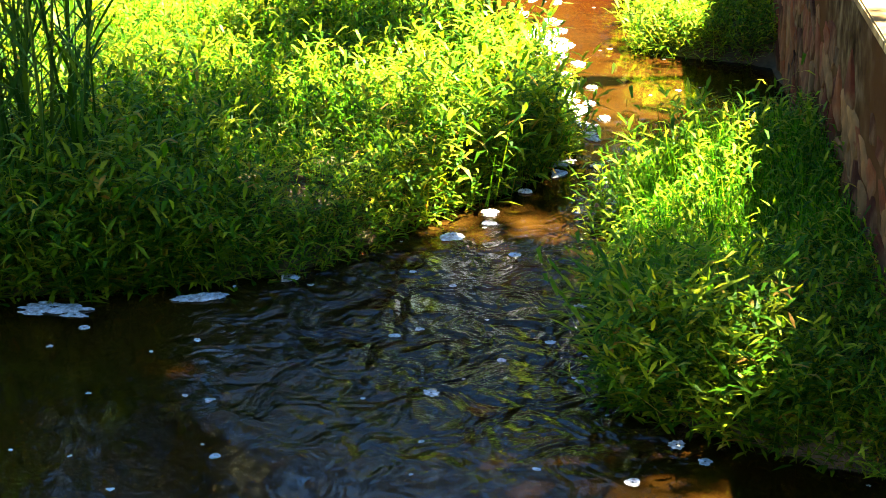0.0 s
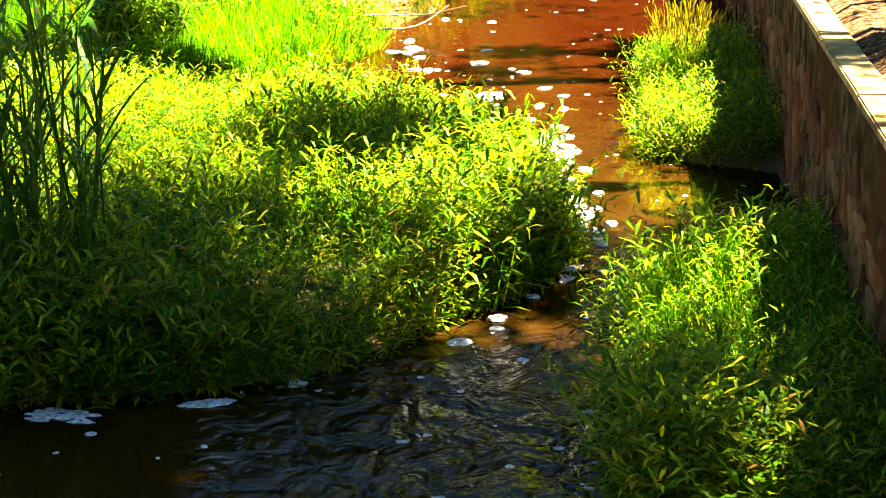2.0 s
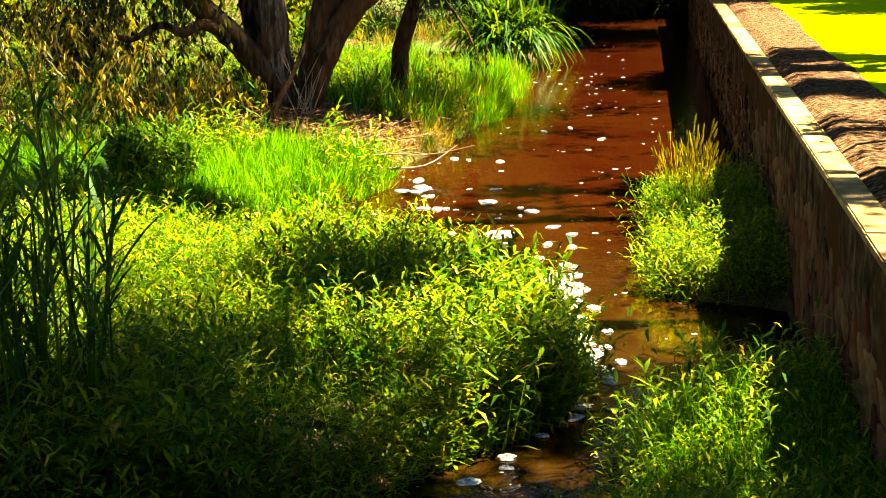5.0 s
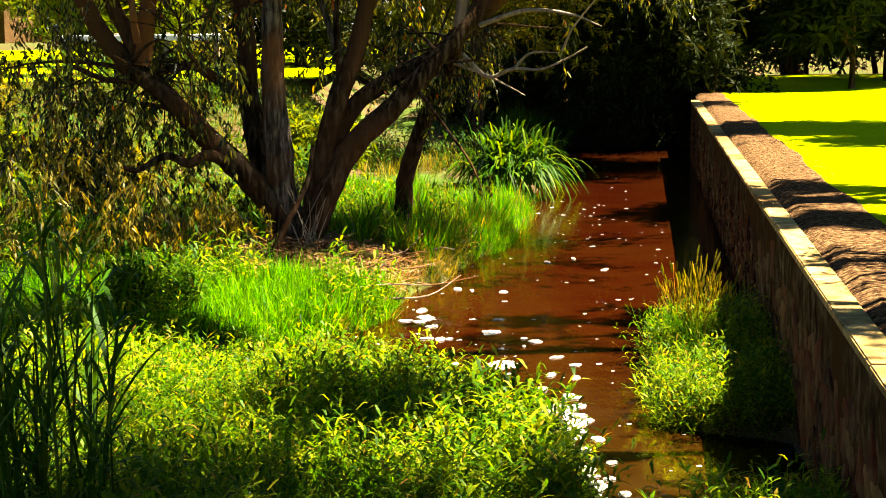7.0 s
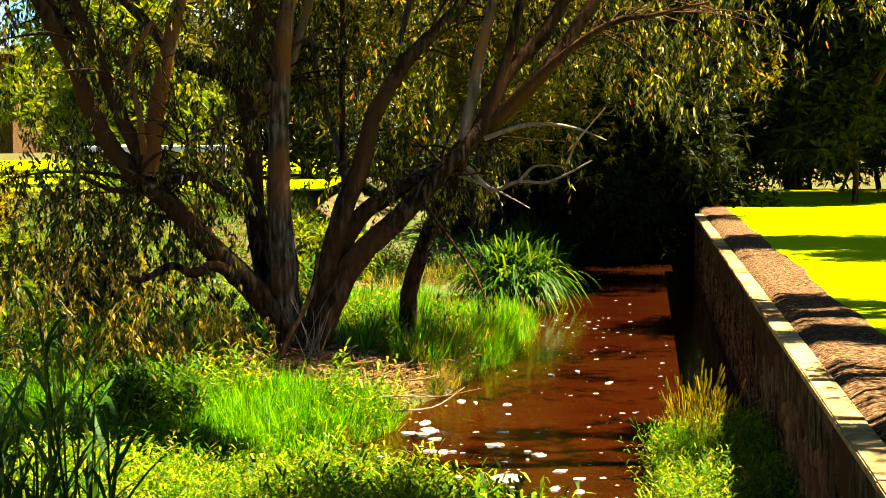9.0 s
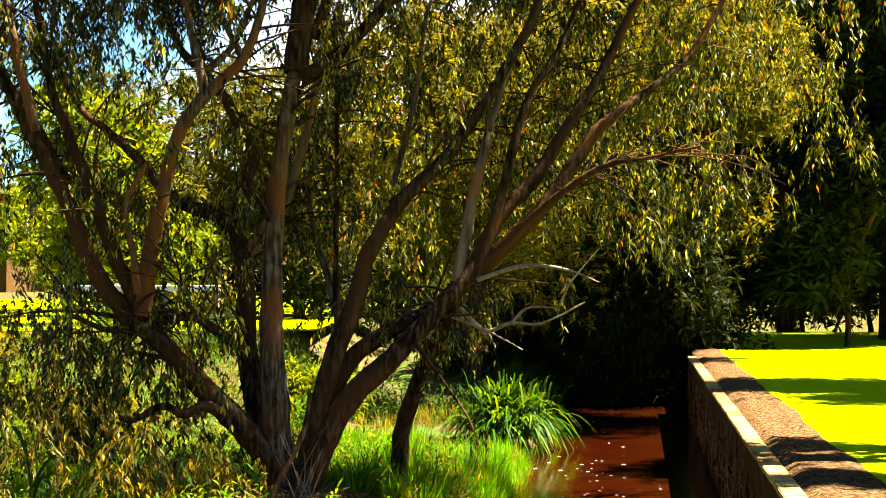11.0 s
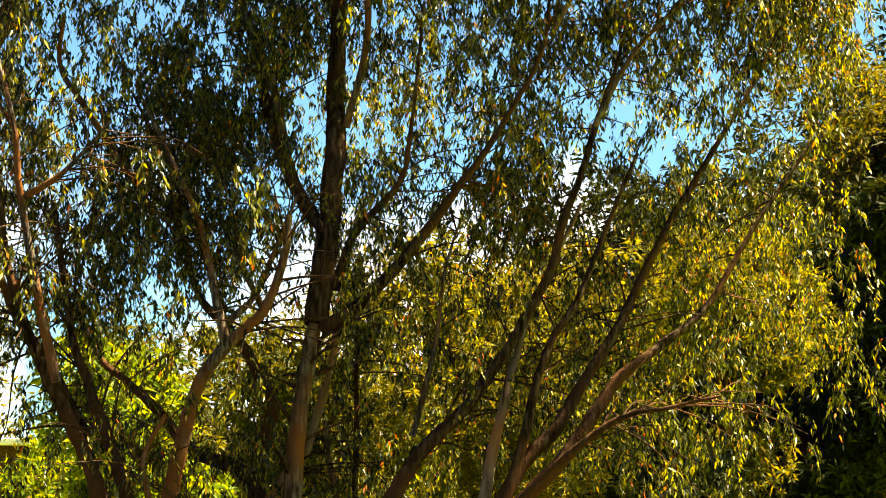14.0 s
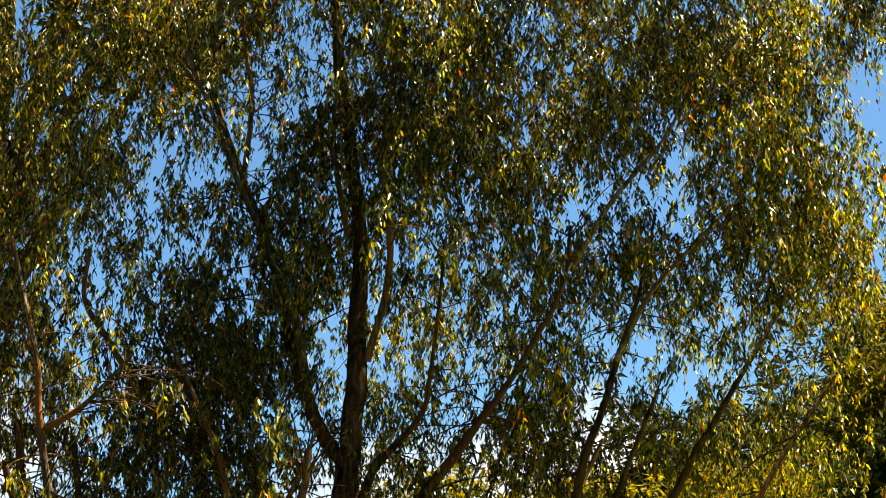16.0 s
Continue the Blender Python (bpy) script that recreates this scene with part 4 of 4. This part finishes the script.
far = lambda x, y, r: (shores(x, y) > 0.0) & (x < 2)
growth("far_grass", grasses, strewn(3000, -10, 2, 23, 38, lambda x, y, r: far(x, y, r) & ((x < -2.2) | (y > 32)), gw), 1.7, M_DRY, "dry yellow-green grass on the far bank", "grass", gw)
growth("far_weeds", weeds, strewn(2600, -9, 1.2, 23, 38, lambda x, y, r: far(x, y, r) & ((x < -2.2) | (y > 33)), gw), 1.6, M_REED, "rank green weeds on the rising far bank", "weeds", gw)


def reed_proto(g, height):
    """A reed: an upright stalk with long strap leaves that leave it in turn and bend over at the tip."""
    lean = (g.random(2) - 0.5) * 0.22
    top = np.array([lean[0], lean[1], 1.0]) * height
    pieces = [tube(np.array([top * q for q in np.linspace(0, 1, 5)]), 0.009, 0.004, 4, 0.0, 1)]
    a = g.random() * 6.28
    for k in range(9):
        q = 0.08 + 0.88 * k / 8
        a += 2.7 + 0.6 * g.random()
        pieces.append(blade(top * q, (math.cos(a) * 0.62, math.sin(a) * 0.62, 1.0), 0.34 + 0.3 * g.random(), 0.03, 0.2 + 0.6 * g.random(), 5))
    return join(pieces)


reeds = [reed_proto(np.random.default_rng(400 + i), 1.05 + 0.1 * i) for i in range(7)]
rp = np.column_stack([-2.35 + 0.36 * gw.normal(size=95), 8.75 + 0.4 * gw.normal(size=95)])
rp = rp[(rp[:, 0] < -1.72 - 0.25 * (rp[:, 1] - 8.4)) & (shores(rp[:, 0], rp[:, 1]) > -0.15)]
rp = np.column_stack([rp, ground_z(rp[:, 0], rp[:, 1])])
growth("reeds", reeds, rp, 1.0, M_REED, "tall dark green reeds standing in a clump at the water", "reeds", gw, 0.06)

rush = lambda x, y, r: (shores(x, y) > -0.5) & (x > 1.5)
growth("rushes", grasses, strewn(1500, 1.5, 6.2, 40.8, 44, rush, gw), 3.0, M_REED, "dark rushes closing the end of the creek", "rushes", gw)
gt = np.random.default_rng(515)
strap = []
for i in range(850):
    a, o = gt.random() * 6.28, 0.15 + 0.95 * gt.random()
    base = (0.25 * gt.normal(), 0.2 * gt.normal(), 0)
    strap.append(blade(base, (math.cos(a) * o, math.sin(a) * o, 1), 1.2 + 0.5 * gt.random(), 0.05, 0.4 + 0.55 * o * (0.6 + 0.5 * gt.random()), 7))
tussock = thing("tussock", (1.12, 30.4, 0.25), "large arching strappy tussock at the water's edge", "tussock")
tussock.scale = (1.1, 1.1, 1.42)
for i in range(10):
    v, f = join(strap[i::10])
    soup("blade_tuft", v, f, M_TUSSOCK, tussock)


# ---- trees and bushes behind ----
def bush_tree(name, x, y, z, height, spread, trunk_h, mat, n, label, category="tree", size=0.6, seed=1, shape=0.9, girth=1.0):
    g = np.random.default_rng(seed)
    t = thing(name, (x, y, z), label, category)
    top = np.array([g.normal() * 0.2, g.normal() * 0.2, height * 0.75])
    pieces = [tube(smooth_line([(0, 0, -0.2), (g.normal() * 0.15, 0, trunk_h), top], 5), (height * 0.022 + 0.04) * girth, 0.03 * girth, 8, 0.15, seed)]
    lobes = []
    for i in range(9):
        a = i * 2.4 + g.random()
        r = spread * (0.25 + 0.6 * g.random())
        end = np.array([math.cos(a) * r, math.sin(a) * r, trunk_h + (height - trunk_h) * (0.1 + 0.85 * g.random() ** shape)])
        start = np.array([0, 0, trunk_h * 0.7 + (end[2] - trunk_h) * 0.35])
        pieces.append(tube(smooth_line([start, start * 0.5 + end * 0.5 + np.array([0, 0, 0.2]), end], 4), height * 0.010 + 0.02, 0.012, 6, 0.1, i))
        lobes.append((*end, spread * (0.35 + 0.25 * g.random()), n // 9))
    v, f = join(pieces)
    soup("trunk", v, f, M_BARK, t, True)
    protos = [tuft_proto(np.random.default_rng(seed * 10 + i), size) for i in range(4)]
    sp = clump_places(lobes, g)
    v, f = scatter(protos, sp, 0.7 + 0.6 * g.random(len(sp)), g.random(len(sp)) * 6.28, g, 0.1)
    tagged(soup("crown", v, f, mat, t), kind="stuff")
    return t


# the shade on their near side is painted into the leaf colour
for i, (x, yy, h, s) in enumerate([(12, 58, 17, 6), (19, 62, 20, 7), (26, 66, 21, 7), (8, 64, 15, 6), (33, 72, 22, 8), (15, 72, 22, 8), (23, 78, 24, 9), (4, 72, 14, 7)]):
    bush_tree("shaded_tree", x, yy, 1.3, h, s, 0.4, M_SHADED, 1200, "tall dense tree past the shaded lawn edge, shade put into its leaf colour", seed=40 + i, size=0.62, shape=1.0)["group"] = "dark trees past the lawn"
# same shaded leaf colour; this row is also placed to shade the far lawn
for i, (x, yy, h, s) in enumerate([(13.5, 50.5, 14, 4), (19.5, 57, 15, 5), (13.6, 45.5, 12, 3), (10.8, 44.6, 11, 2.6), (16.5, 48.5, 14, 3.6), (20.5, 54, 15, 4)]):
    bush_tree("shaded_tree", x, yy, 1.3, h, s, 0.8, M_SHADED, 1300, "tall dense tree past the shaded lawn edge, shade put into its leaf colour", seed=30 + i, size=0.5, girth=0.45)["group"] = "dark trees past the lawn"
bush_tree("olive_tree", 6.9, 43.0, 1.2, 9.6, 2.8, 3.0, M_OLIVE, 4200, "feathery golden-olive tree beyond the wall", seed=61, size=0.3, girth=0.3)
bush_tree("olive_tree", 13.6, 50, 1.2, 17.0, 3.6, 5.0, M_SHEOAK, 2800, "tall feathery olive tree among the dark trees", seed=66, size=0.36)
# bushes fill the black creek end, its shade put into their leaf colour
bush_tree("creek_bush", 4.3, 42.6, -0.1, 3.4, 1.7, 0.0, M_SHADED, 2400, "dense bush over the dark end of the creek, shade put into its colour", "bush", seed=59, size=0.28)
bush_tree("creek_bush", 2.6, 45, 0.2, 4.2, 2.6, 0.1, M_SHADED, 2600, "dense bush over the dark end of the creek, shade put into its colour", "bush", seed=62, size=0.3)
bush_tree("creek_bush", 5.6, 43.2, 0.2, 5.8, 2.8, 0.1, M_SHADED, 3000, "dense bush over the dark end of the creek, shade put into its colour", "bush", seed=63, size=0.3)
bush_tree("green_tree", -8.9, 44, 1.9, 6.5, 2.0, 1.2, M_BUSH, 900, "bright green leafy tree behind the fence", seed=64, size=0.5)
for i, (x, yy, h, s) in enumerate([(-4.6, 52, 9.5, 4), (2, 56, 10, 4.5), (-13, 67, 9, 5), (-20, 56, 9, 5), (-6.5, 62, 8, 5)]):
    bush_tree("backdrop_tree", x, yy, 1.8, h, s, 1.0, (M_SHEOAK, M_OLIVE)[i % 2], 1100, "leafy olive-green tree in the park behind", seed=70 + i, size=0.48)["group"] = "park trees"

# ---- fence and house behind ----
fence = thing("fence", (-5.2, 38, 1.95), "white-railed timber post fence along the park lawn", "fence")
for i in range(4):
    bm = bmesh.new()
    box(bm, -0.07 - i * 1.12, 0.07 - i * 1.12, -0.06, 0.06, -0.3, 1.12)
    bmesh.ops.bevel(bm, geom=bm.edges[:], offset=0.012, segments=1, affect="EDGES")
    part("post", bm, M_TIMBER, fence)
bm = bmesh.new()
box(bm, -3.6, 0.1, -0.09, 0.09, 0.94, 1.08)
bmesh.ops.bevel(bm, geom=bm.edges[:], offset=0.012, segments=1, affect="EDGES")
part("top_rail", bm, M_PAINT, fence, "white painted flat top rail")
park_v, park_f = grid(np.array([-80, -40, -20, -10, -3]), np.array([38.4, 44, 52, 70, 110]), lambda X, Y: X * 0 + 1.98)
tagged(soup("park_lawn", park_v, park_f, M_LAWN, None, True), "sunlit green lawn behind the fence", "lawn", kind="structure")


# ---- trees added on the lawn side for their shade, mostly out of view ----
# each crown is placed and thinned by where its shadow falls
SHADE = [(4.4, 7.1, 15.0, 2.2, 8.5, 1500, 81), (4.1, 10.0, 13.0, 1.8, 9.5, 60, 95), (7.6, 10.2, 13.0, 1.1, 9.5, 70, 100), (3.2, 6.0, 13.0, 1.8, 8.5, 800, 98), (11.3, 14.2, 14.0, 1.5, 9.0, 600, 101), (6.4, 16.2, 22.0, 1.7, 17.5, 230, 96), (5.6, 4.9, 14.0, 2.6, 9.0, 2200, 82), (4.8, 2.6, 14.0, 2.6, 8.0, 2600, 91), (8.6, 17.5, 12.0, 1.5, 8.5, 90, 92)]
SHADE += [(13.4, 27.2, 15, 3.3, 9, 2300, 83), (6.4, 12.2, 13.4, 0.9, 11.5, 65, 84), (19, 52, 16, 5, 3, 900, 85), (4.9, 11.8, 4.4, 1.1, 1.6, 150, 86), (13.4, 38.0, 23.0, 3.2, 17.5, 1500, 79), (16, 62, 15, 6, 2, 900, 88), (27, 60, 17, 7, 2, 900, 89)]
for x, yy, h, sp, th, n, sd in SHADE:
    bush_tree("shade_tree", x, yy, 1.3, h, sp, th, M_GUM, n, "leafy park tree added to shade the lawn and creek, mostly out of view", seed=sd, size=0.18 if h < 6 else 0.38 if yy < 10 else 0.5, girth=0.3)["group"] = "shade trees by the creek"
# unseen trees added behind and beside the view to cut sky light in shadows
for i, (x, yy) in enumerate([(-15, 4), (-11, -10), (0, -15), (10, -13), (17, -3)]):
    bush_tree("sky_block_tree", x, yy, 0.4, 15 + i % 3, 5.5, 2.0, M_SHADED, 480, "unseen dense tree added to block sky light", seed=180 + i, size=1.3)["group"] = "park trees round the creek"
bush_tree("olive_tree", 0.6, 37, 0.8, 8.5, 3.4, 2.0, M_OLIVE, 3800, "olive tree leaning over the far bank", seed=86, size=0.24)
# added gum, trunk out of view; its crown dims the sky reflected in the creek
bush_tree("gum_tree", -8.8, 27.5, 1.0, 23.0, 4.2, 11.0, M_GUM, 1300, "tall gum with dark hanging leaves behind the bank, added to block sky reflections", seed=171, size=0.4)
for i, (x, yy, h, sp) in enumerate([(-5.6, 25, 1.0, 0.8), (-7.6, 26, 1.2, 0.9), (-8.8, 30, 1.2, 1.0), (-2.6, 30, 1.2, 1.0), (-5.5, 26, 0.9, 0.8)]):
    bush_tree("shrub", x, yy, float(ground_z(np.array(x), np.array(yy))) - 0.1, h, sp, 0.3, (M_OLIVE, M_BUSH)[i % 2], 420, "loose leafy yellow-green shrub on the bank", "shrub", seed=90 + i, size=0.26)["group"] = "shrubs on the bank"
for i, x in enumerate((-26, -21, -12.5, -8, -4.5, -1, 2.2)):
    bush_tree("park_shrub", x, 50 + (i % 3) * 2.5, 1.6, 3.6 + 0.5 * (i % 3), 2.6, 0.2, (M_OLIVE, M_SHADED, M_BUSH)[i % 3], 600, "dense leafy shrub along the edge of the park", "shrub", seed=120 + i, size=0.42)["group"] = "shrubs behind the park lawn"
# shrubs close the gap under the trees, shade put into their leaf colour
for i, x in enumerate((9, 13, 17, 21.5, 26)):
    bush_tree("lawn_shrub", x, 58 + 2 * (i % 2), 1.3, 3.5, 2.8, 0.1, M_SHADED, 700, "dense shrub at the far edge of the lawn, shade put into its colour", "shrub", seed=140 + i, size=0.34)["group"] = "shrubs past the lawn"

# ---- fallen wood, litter ----
gl = np.random.default_rng(51)


def bark_strip(g):
    """A curled strip of shed bark."""
    return blade((0, 0, 0), (1, 0, 0.12), 0.22 + 0.2 * g.random(), 0.05, -0.05 + 0.2 * g.random(), 3)


strips = [bark_strip(np.random.default_rng(600 + i)) for i in range(6)]
lp = np.column_stack([-1.2 + 0.65 * gl.normal(size=4600), 19.8 + 0.6 * gl.normal(size=4600)])
lp = lp[shores(lp[:, 0], lp[:, 1]) > 0]
lp = np.column_stack([lp, ground_z(lp[:, 0], lp[:, 1]) + 0.02 + 0.09 * gl.random(len(lp))])
M_SHED = plain("shed_bark", [(0.38, (0.04, 0.016, 0.005)), (0.5, (0.14, 0.062, 0.018)), (0.66, (0.36, 0.23, 0.12))], 22, 0.85, 0.3, 0.01)
v, f = scatter(strips, lp, 0.25 + 0.6 * gl.random(len(lp)), gl.random(len(lp)) * 6.28, gl, 0.2)
tagged(soup("bark_litter", v, f, M_SHED), "heap of pale shed bark and dry litter under the gum", "litter", kind="stuff")
mq = np.column_stack([0.3 + 0.75 * gl.random(2600), 7 + 33 * gl.random(2600)])
mq = np.column_stack([wall_x(mq[:, 1]) + mq[:, 0], mq[:, 1], np.full(len(mq), LAWN_Z + 0.02)])
v, f = scatter(strips, mq, 0.07 + 0.15 * gl.random(len(mq)) ** 2, gl.random(len(mq)) * 6.28, gl, 0.2)
M_SCRAP = plain("path_scraps", [(0.38, (0.05, 0.022, 0.01)), (0.5, (0.12, 0.06, 0.03)), (0.66, (0.25, 0.15, 0.085))], 22, 0.85, 0.3, 0.01)
tagged(soup("path_litter", v, f, M_SCRAP), "dry leaves and bark scraps on the mulch strip", "litter", kind="stuff")
fan = []
for k in range(14):
    a, ln = -1.57 + 1.1 * gl.normal(), 0.35 + 0.5 * gl.random()
    q = np.array([-1.72 + 0.12 * gl.normal(), 20.25 + 0.1 * gl.normal(), 0.45])
    way = np.array([math.cos(a) * 0.45, math.sin(a) * 0.3, 1.0])
    fan.append(tube(smooth_line([q, q + way * ln * 0.5 + gl.normal(size=3) * 0.03, q + way * ln], 3), 0.009, 0.003, 4, 0.1, k))
v, f = join(fan)
tagged(soup("twig_fan", v - np.array(gum.location), f, M_DEAD, gum, True), kind="stuff")
for k in range(44):
    p = np.array([-1.2 + 0.9 * gl.normal(), 20.0 + 1.1 * gl.normal()])
    if shores(p[0], p[1]) < -0.1:
        continue
    a = gl.random() * 6.28
    n = 0.4 + 0.8 * gl.random()
    z = float(ground_z(p[0], p[1])) + 0.05
    mid = (p[0] + math.cos(a) * n / 2, p[1] + math.sin(a) * n / 2, z + 0.12 * gl.random())
    end = (p[0] + math.cos(a + 0.3) * n, p[1] + math.sin(a + 0.3) * n, z + 0.25 * gl.random())
    stick = thing("stick", (float(p[0]), float(p[1]), z), "thin dry stick lying on the bank", "stick", "fallen sticks")
    v, f = tube(smooth_line([(p[0], p[1], z), mid, end], 4), 0.014, 0.005, 5, 0.2, k)
    soup("stick_wood", v - np.array(stick.location), f, M_PALEBARK, stick, True)

# tall seeding grass on the bank by the wall
heads = []
for i in range(5):
    g = np.random.default_rng(700 + i)
    pieces = []
    for k in range(7):
        a, o = g.random() * 6.28, 0.12 + 0.2 * g.random()
        way = np.array([math.cos(a) * o, math.sin(a) * o, 1])
        ln = 0.6 + 0.35 * g.random()
        pieces.append(blade((0, 0, 0), way, ln, 0.008, 0.02, 3))
        tip = way / np.linalg.norm(way) * ln * 0.85
        for q in range(3):
            b = q * 1.05
            pieces.append(blade(tip, way, 0.12, 0.030, 0.02, 3, np.array([math.cos(b), math.sin(b), 0.0])))
    heads.append(join(pieces))
hp = np.column_stack([2.3 + 0.13 * gl.normal(size=44), 15.3 + 0.4 * gl.normal(size=44)])
hp = np.column_stack([hp, ground_z(hp[:, 0], hp[:, 1])])
growth("seed_grass", heads, hp, 0.68, M_DRY, "tall straw-coloured seeding grass beside the wall", "grass", gl, 0.15)
growth("seed_grass_blades", grasses, np.repeat(hp, 4, axis=0) + gl.normal(size=(len(hp) * 4, 3)) * np.array([0.1, 0.1, 0.0]), 1.15, M_GRASS, "green blades at the foot of the seeding grass", "grass", gl, 0.2)


# ---- foam on the water ----
def foam_mesh(name, seed, n=44):
    g = np.random.default_rng(seed)
    a = np.arange(n) * 2 * np.pi / n
    r = 1 + sum(g.normal() * 0.22 / k ** 0.7 * np.sin(k * a + g.random() * 6.28) for k in (2, 3, 5, 8, 13, 19))
    rings = [(1.0, 0.002), (0.9, 0.012), (0.55, 0.018), (0.15, 0.016)]
    v = np.vstack([np.column_stack([np.cos(a) * r * k, np.sin(a) * r * k, np.full(n, z) + (g.random(n) - 0.5) * 0.008 * (k < 1)]) for k, z in rings])
    i, j = np.arange(3)[:, None] * n, np.arange(n)[None]
    q = np.stack([i + j, i + (j + 1) % n, i + n + (j + 1) % n, i + n + j], -1).reshape(-1, 4)
    return v, q


foams = [foam_mesh("foam", 800 + i) for i in range(9)]
gf = np.random.default_rng(77)
FOAM = [(-1.85, 7.52, 0.26, 0.11), (-1.15, 7.64, 0.22, 0.085), (-0.73, 7.89, 0.08, 0.08), (0.11, 8.47, 0.09, 0.12), (0.33, 8.86, 0.08, 0.1), (0.32, 8.68, 0.07, 0.05),
        (0.55, 9.23, 0.07, 0.06), (0.81, 9.81, 0.14, 0.16), (0.77, 9.57, 0.08, 0.12), (1.04, 10.3, 0.06, 0.14), (1.17, 10.76, 0.07, 0.11), (1.1, 11.15, 0.07, 0.08), (1.16, 11.57, 0.06, 0.09)]
FOAM += [(0.98, 12.76, 0.1, 0.27), (1.13, 14.49, 0.07, 0.14), (0.5, 15.12, 0.21, 0.3), (-0.29, 18.13, 0.09, 0.21), (-0.23, 17.61, 0.14, 0.2), (-0.17, 17.13, 0.1, 0.1), (-0.08, 16.4, 0.08, 0.17),
        (0.66, 19.38, 0.08, 0.12), (0.45, 16.76, 0.12, 0.18), (0.86, 16.23, 0.1, 0.17), (1.02, 15.42, 0.09, 0.08), (1.17, 15.05, 0.09, 0.07), (0.92, 14.62, 0.07, 0.14), (0.81, 14.03, 0.08, 0.13)]
FOAM += [(0.88, 13.36, 0.12, 0.17), (0.93, 12.97, 0.09, 0.17), (0.83, 12.55, 0.06, 0.15), (1.02, 13.78, 0.07, 0.12), (1.01, 10.99, 0.11, 0.2), (0.95, 11.44, 0.05, 0.13), (0.74, 15.98, 0.03, 0.08),
        (0.12, 19.62, 0.08, 0.12), (0.29, 19.5, 0.04, 0.12), (1.33, 21.83, 0.04, 0.15), (1.7, 22.14, 0.04, 0.16), (2.02, 21.09, 0.04, 0.14), (1.02, 12.5, 0.06, 0.1), (0.98, 13.66, 0.04, 0.12)]
FOAM += [(0.85 + 0.2 * gf.normal(), 11.4 + 1.3 * gf.normal(), 0.05 + 0.06 * gf.random(), 0.05 + 0.05 * gf.random()) for i in range(8)]
FOAM += [(0.2 + 0.55 * gf.normal(), 16.5 + 1.4 * gf.normal(), 0.05 + 0.08 * gf.random(), 0.04 + 0.06 * gf.random()) for i in range(8)]
FOAM += [(0.98 + 0.09 * gf.normal(), 10.3 + 3.6 * gf.random(), 0.04 + 0.05 * gf.random(), 0.07 + 0.09 * gf.random()) for i in range(26)]
for k, (x, yy, rx, ry) in enumerate(FOAM):
    rx, ry = rx * 0.8, ry * 0.72
    if shores(np.array(x), np.array(yy)) > -0.02:
        continue
    bits = []
    for j in range(1 if rx < 0.07 else 4):
        v, q = foams[(k * 5 + j) % 9]
        z = 0.7 + 0.3 * gf.random()
        off = np.array([gf.normal() * rx * 0.42, gf.normal() * ry * 0.42, 0.0]) * (j > 0)
        bits.append((v * np.array([rx, ry, z]) * (0.8 if j == 0 else 0.22 + 0.25 * gf.random()) + off, q))
    v, q = join(bits)
    patch = soup("foam_patch", v, q, M_FOAM, None, True)
    patch.location, patch.rotation_euler = (x, yy, 0.002), (0, 0, 0.3 * gf.normal())
    tagged(patch, "patch of pale bubbly foam floating on the creek", "foam", "foam patches")
fp = np.column_stack([-3 + 6.5 * gf.random(700), 5.5 + 32 * gf.random(700) ** 1.2, np.full(700, 0.002)])
fp = fp[(shores(fp[:, 0], fp[:, 1]) < -0.05) & (fp[:, 0] < wall_x(fp[:, 1]) - 0.1)]
v, f = scatter(foams, fp, 0.008 + 0.03 * gf.random(len(fp)) ** 2, gf.random(len(fp)) * 6.28, gf, 0)
v[:, 2] = 0.002 + np.clip(v[:, 2] - 0.002, 0, 1) * 2
tagged(soup("foam_flecks", v, f, M_FOAM, None, True), "small flecks of foam and bubbles scattered on the water", "foam", kind="stuff")

# ---- house beyond the park ----
house = thing("house", (-17.0, 57, 2.75), "low brick house with a pale metal roof edge behind the trees", "house")
bm = bmesh.new()
box(bm, -6, 2.0, 0, 6, 0, 3.4)
part("wall", bm, M_MULCH, house, "tan brick wall")
bm = bmesh.new()
box(bm, -6.6, 2.5, -0.6, 6.6, 3.4, 3.62)
bmesh.ops.bevel(bm, geom=bm.edges[:], offset=0.03, segments=1, affect="EDGES")
part("roof", bm, M_PAINT, house, "pale flat metal roof")
for wx in (-4.2, -0.6):
    bm = bmesh.new()
    for x0, x1, z0, z1 in ((wx, wx + 1.3, 1.0, 1.07), (wx, wx + 1.3, 2.23, 2.3), (wx, wx + 0.07, 1.07, 2.23), (wx + 1.23, wx + 1.3, 1.07, 2.23)):
        box(bm, x0, x1, -0.06, 0.05, z0, z1)
    win = part("window", bm, M_PAINT, house)
    bm = bmesh.new()
    box(bm, wx + 0.07, wx + 1.23, -0.03, 0.0, 1.07, 2.23)
    part("pane", bm, M_GLASS, win, "dark window glass")
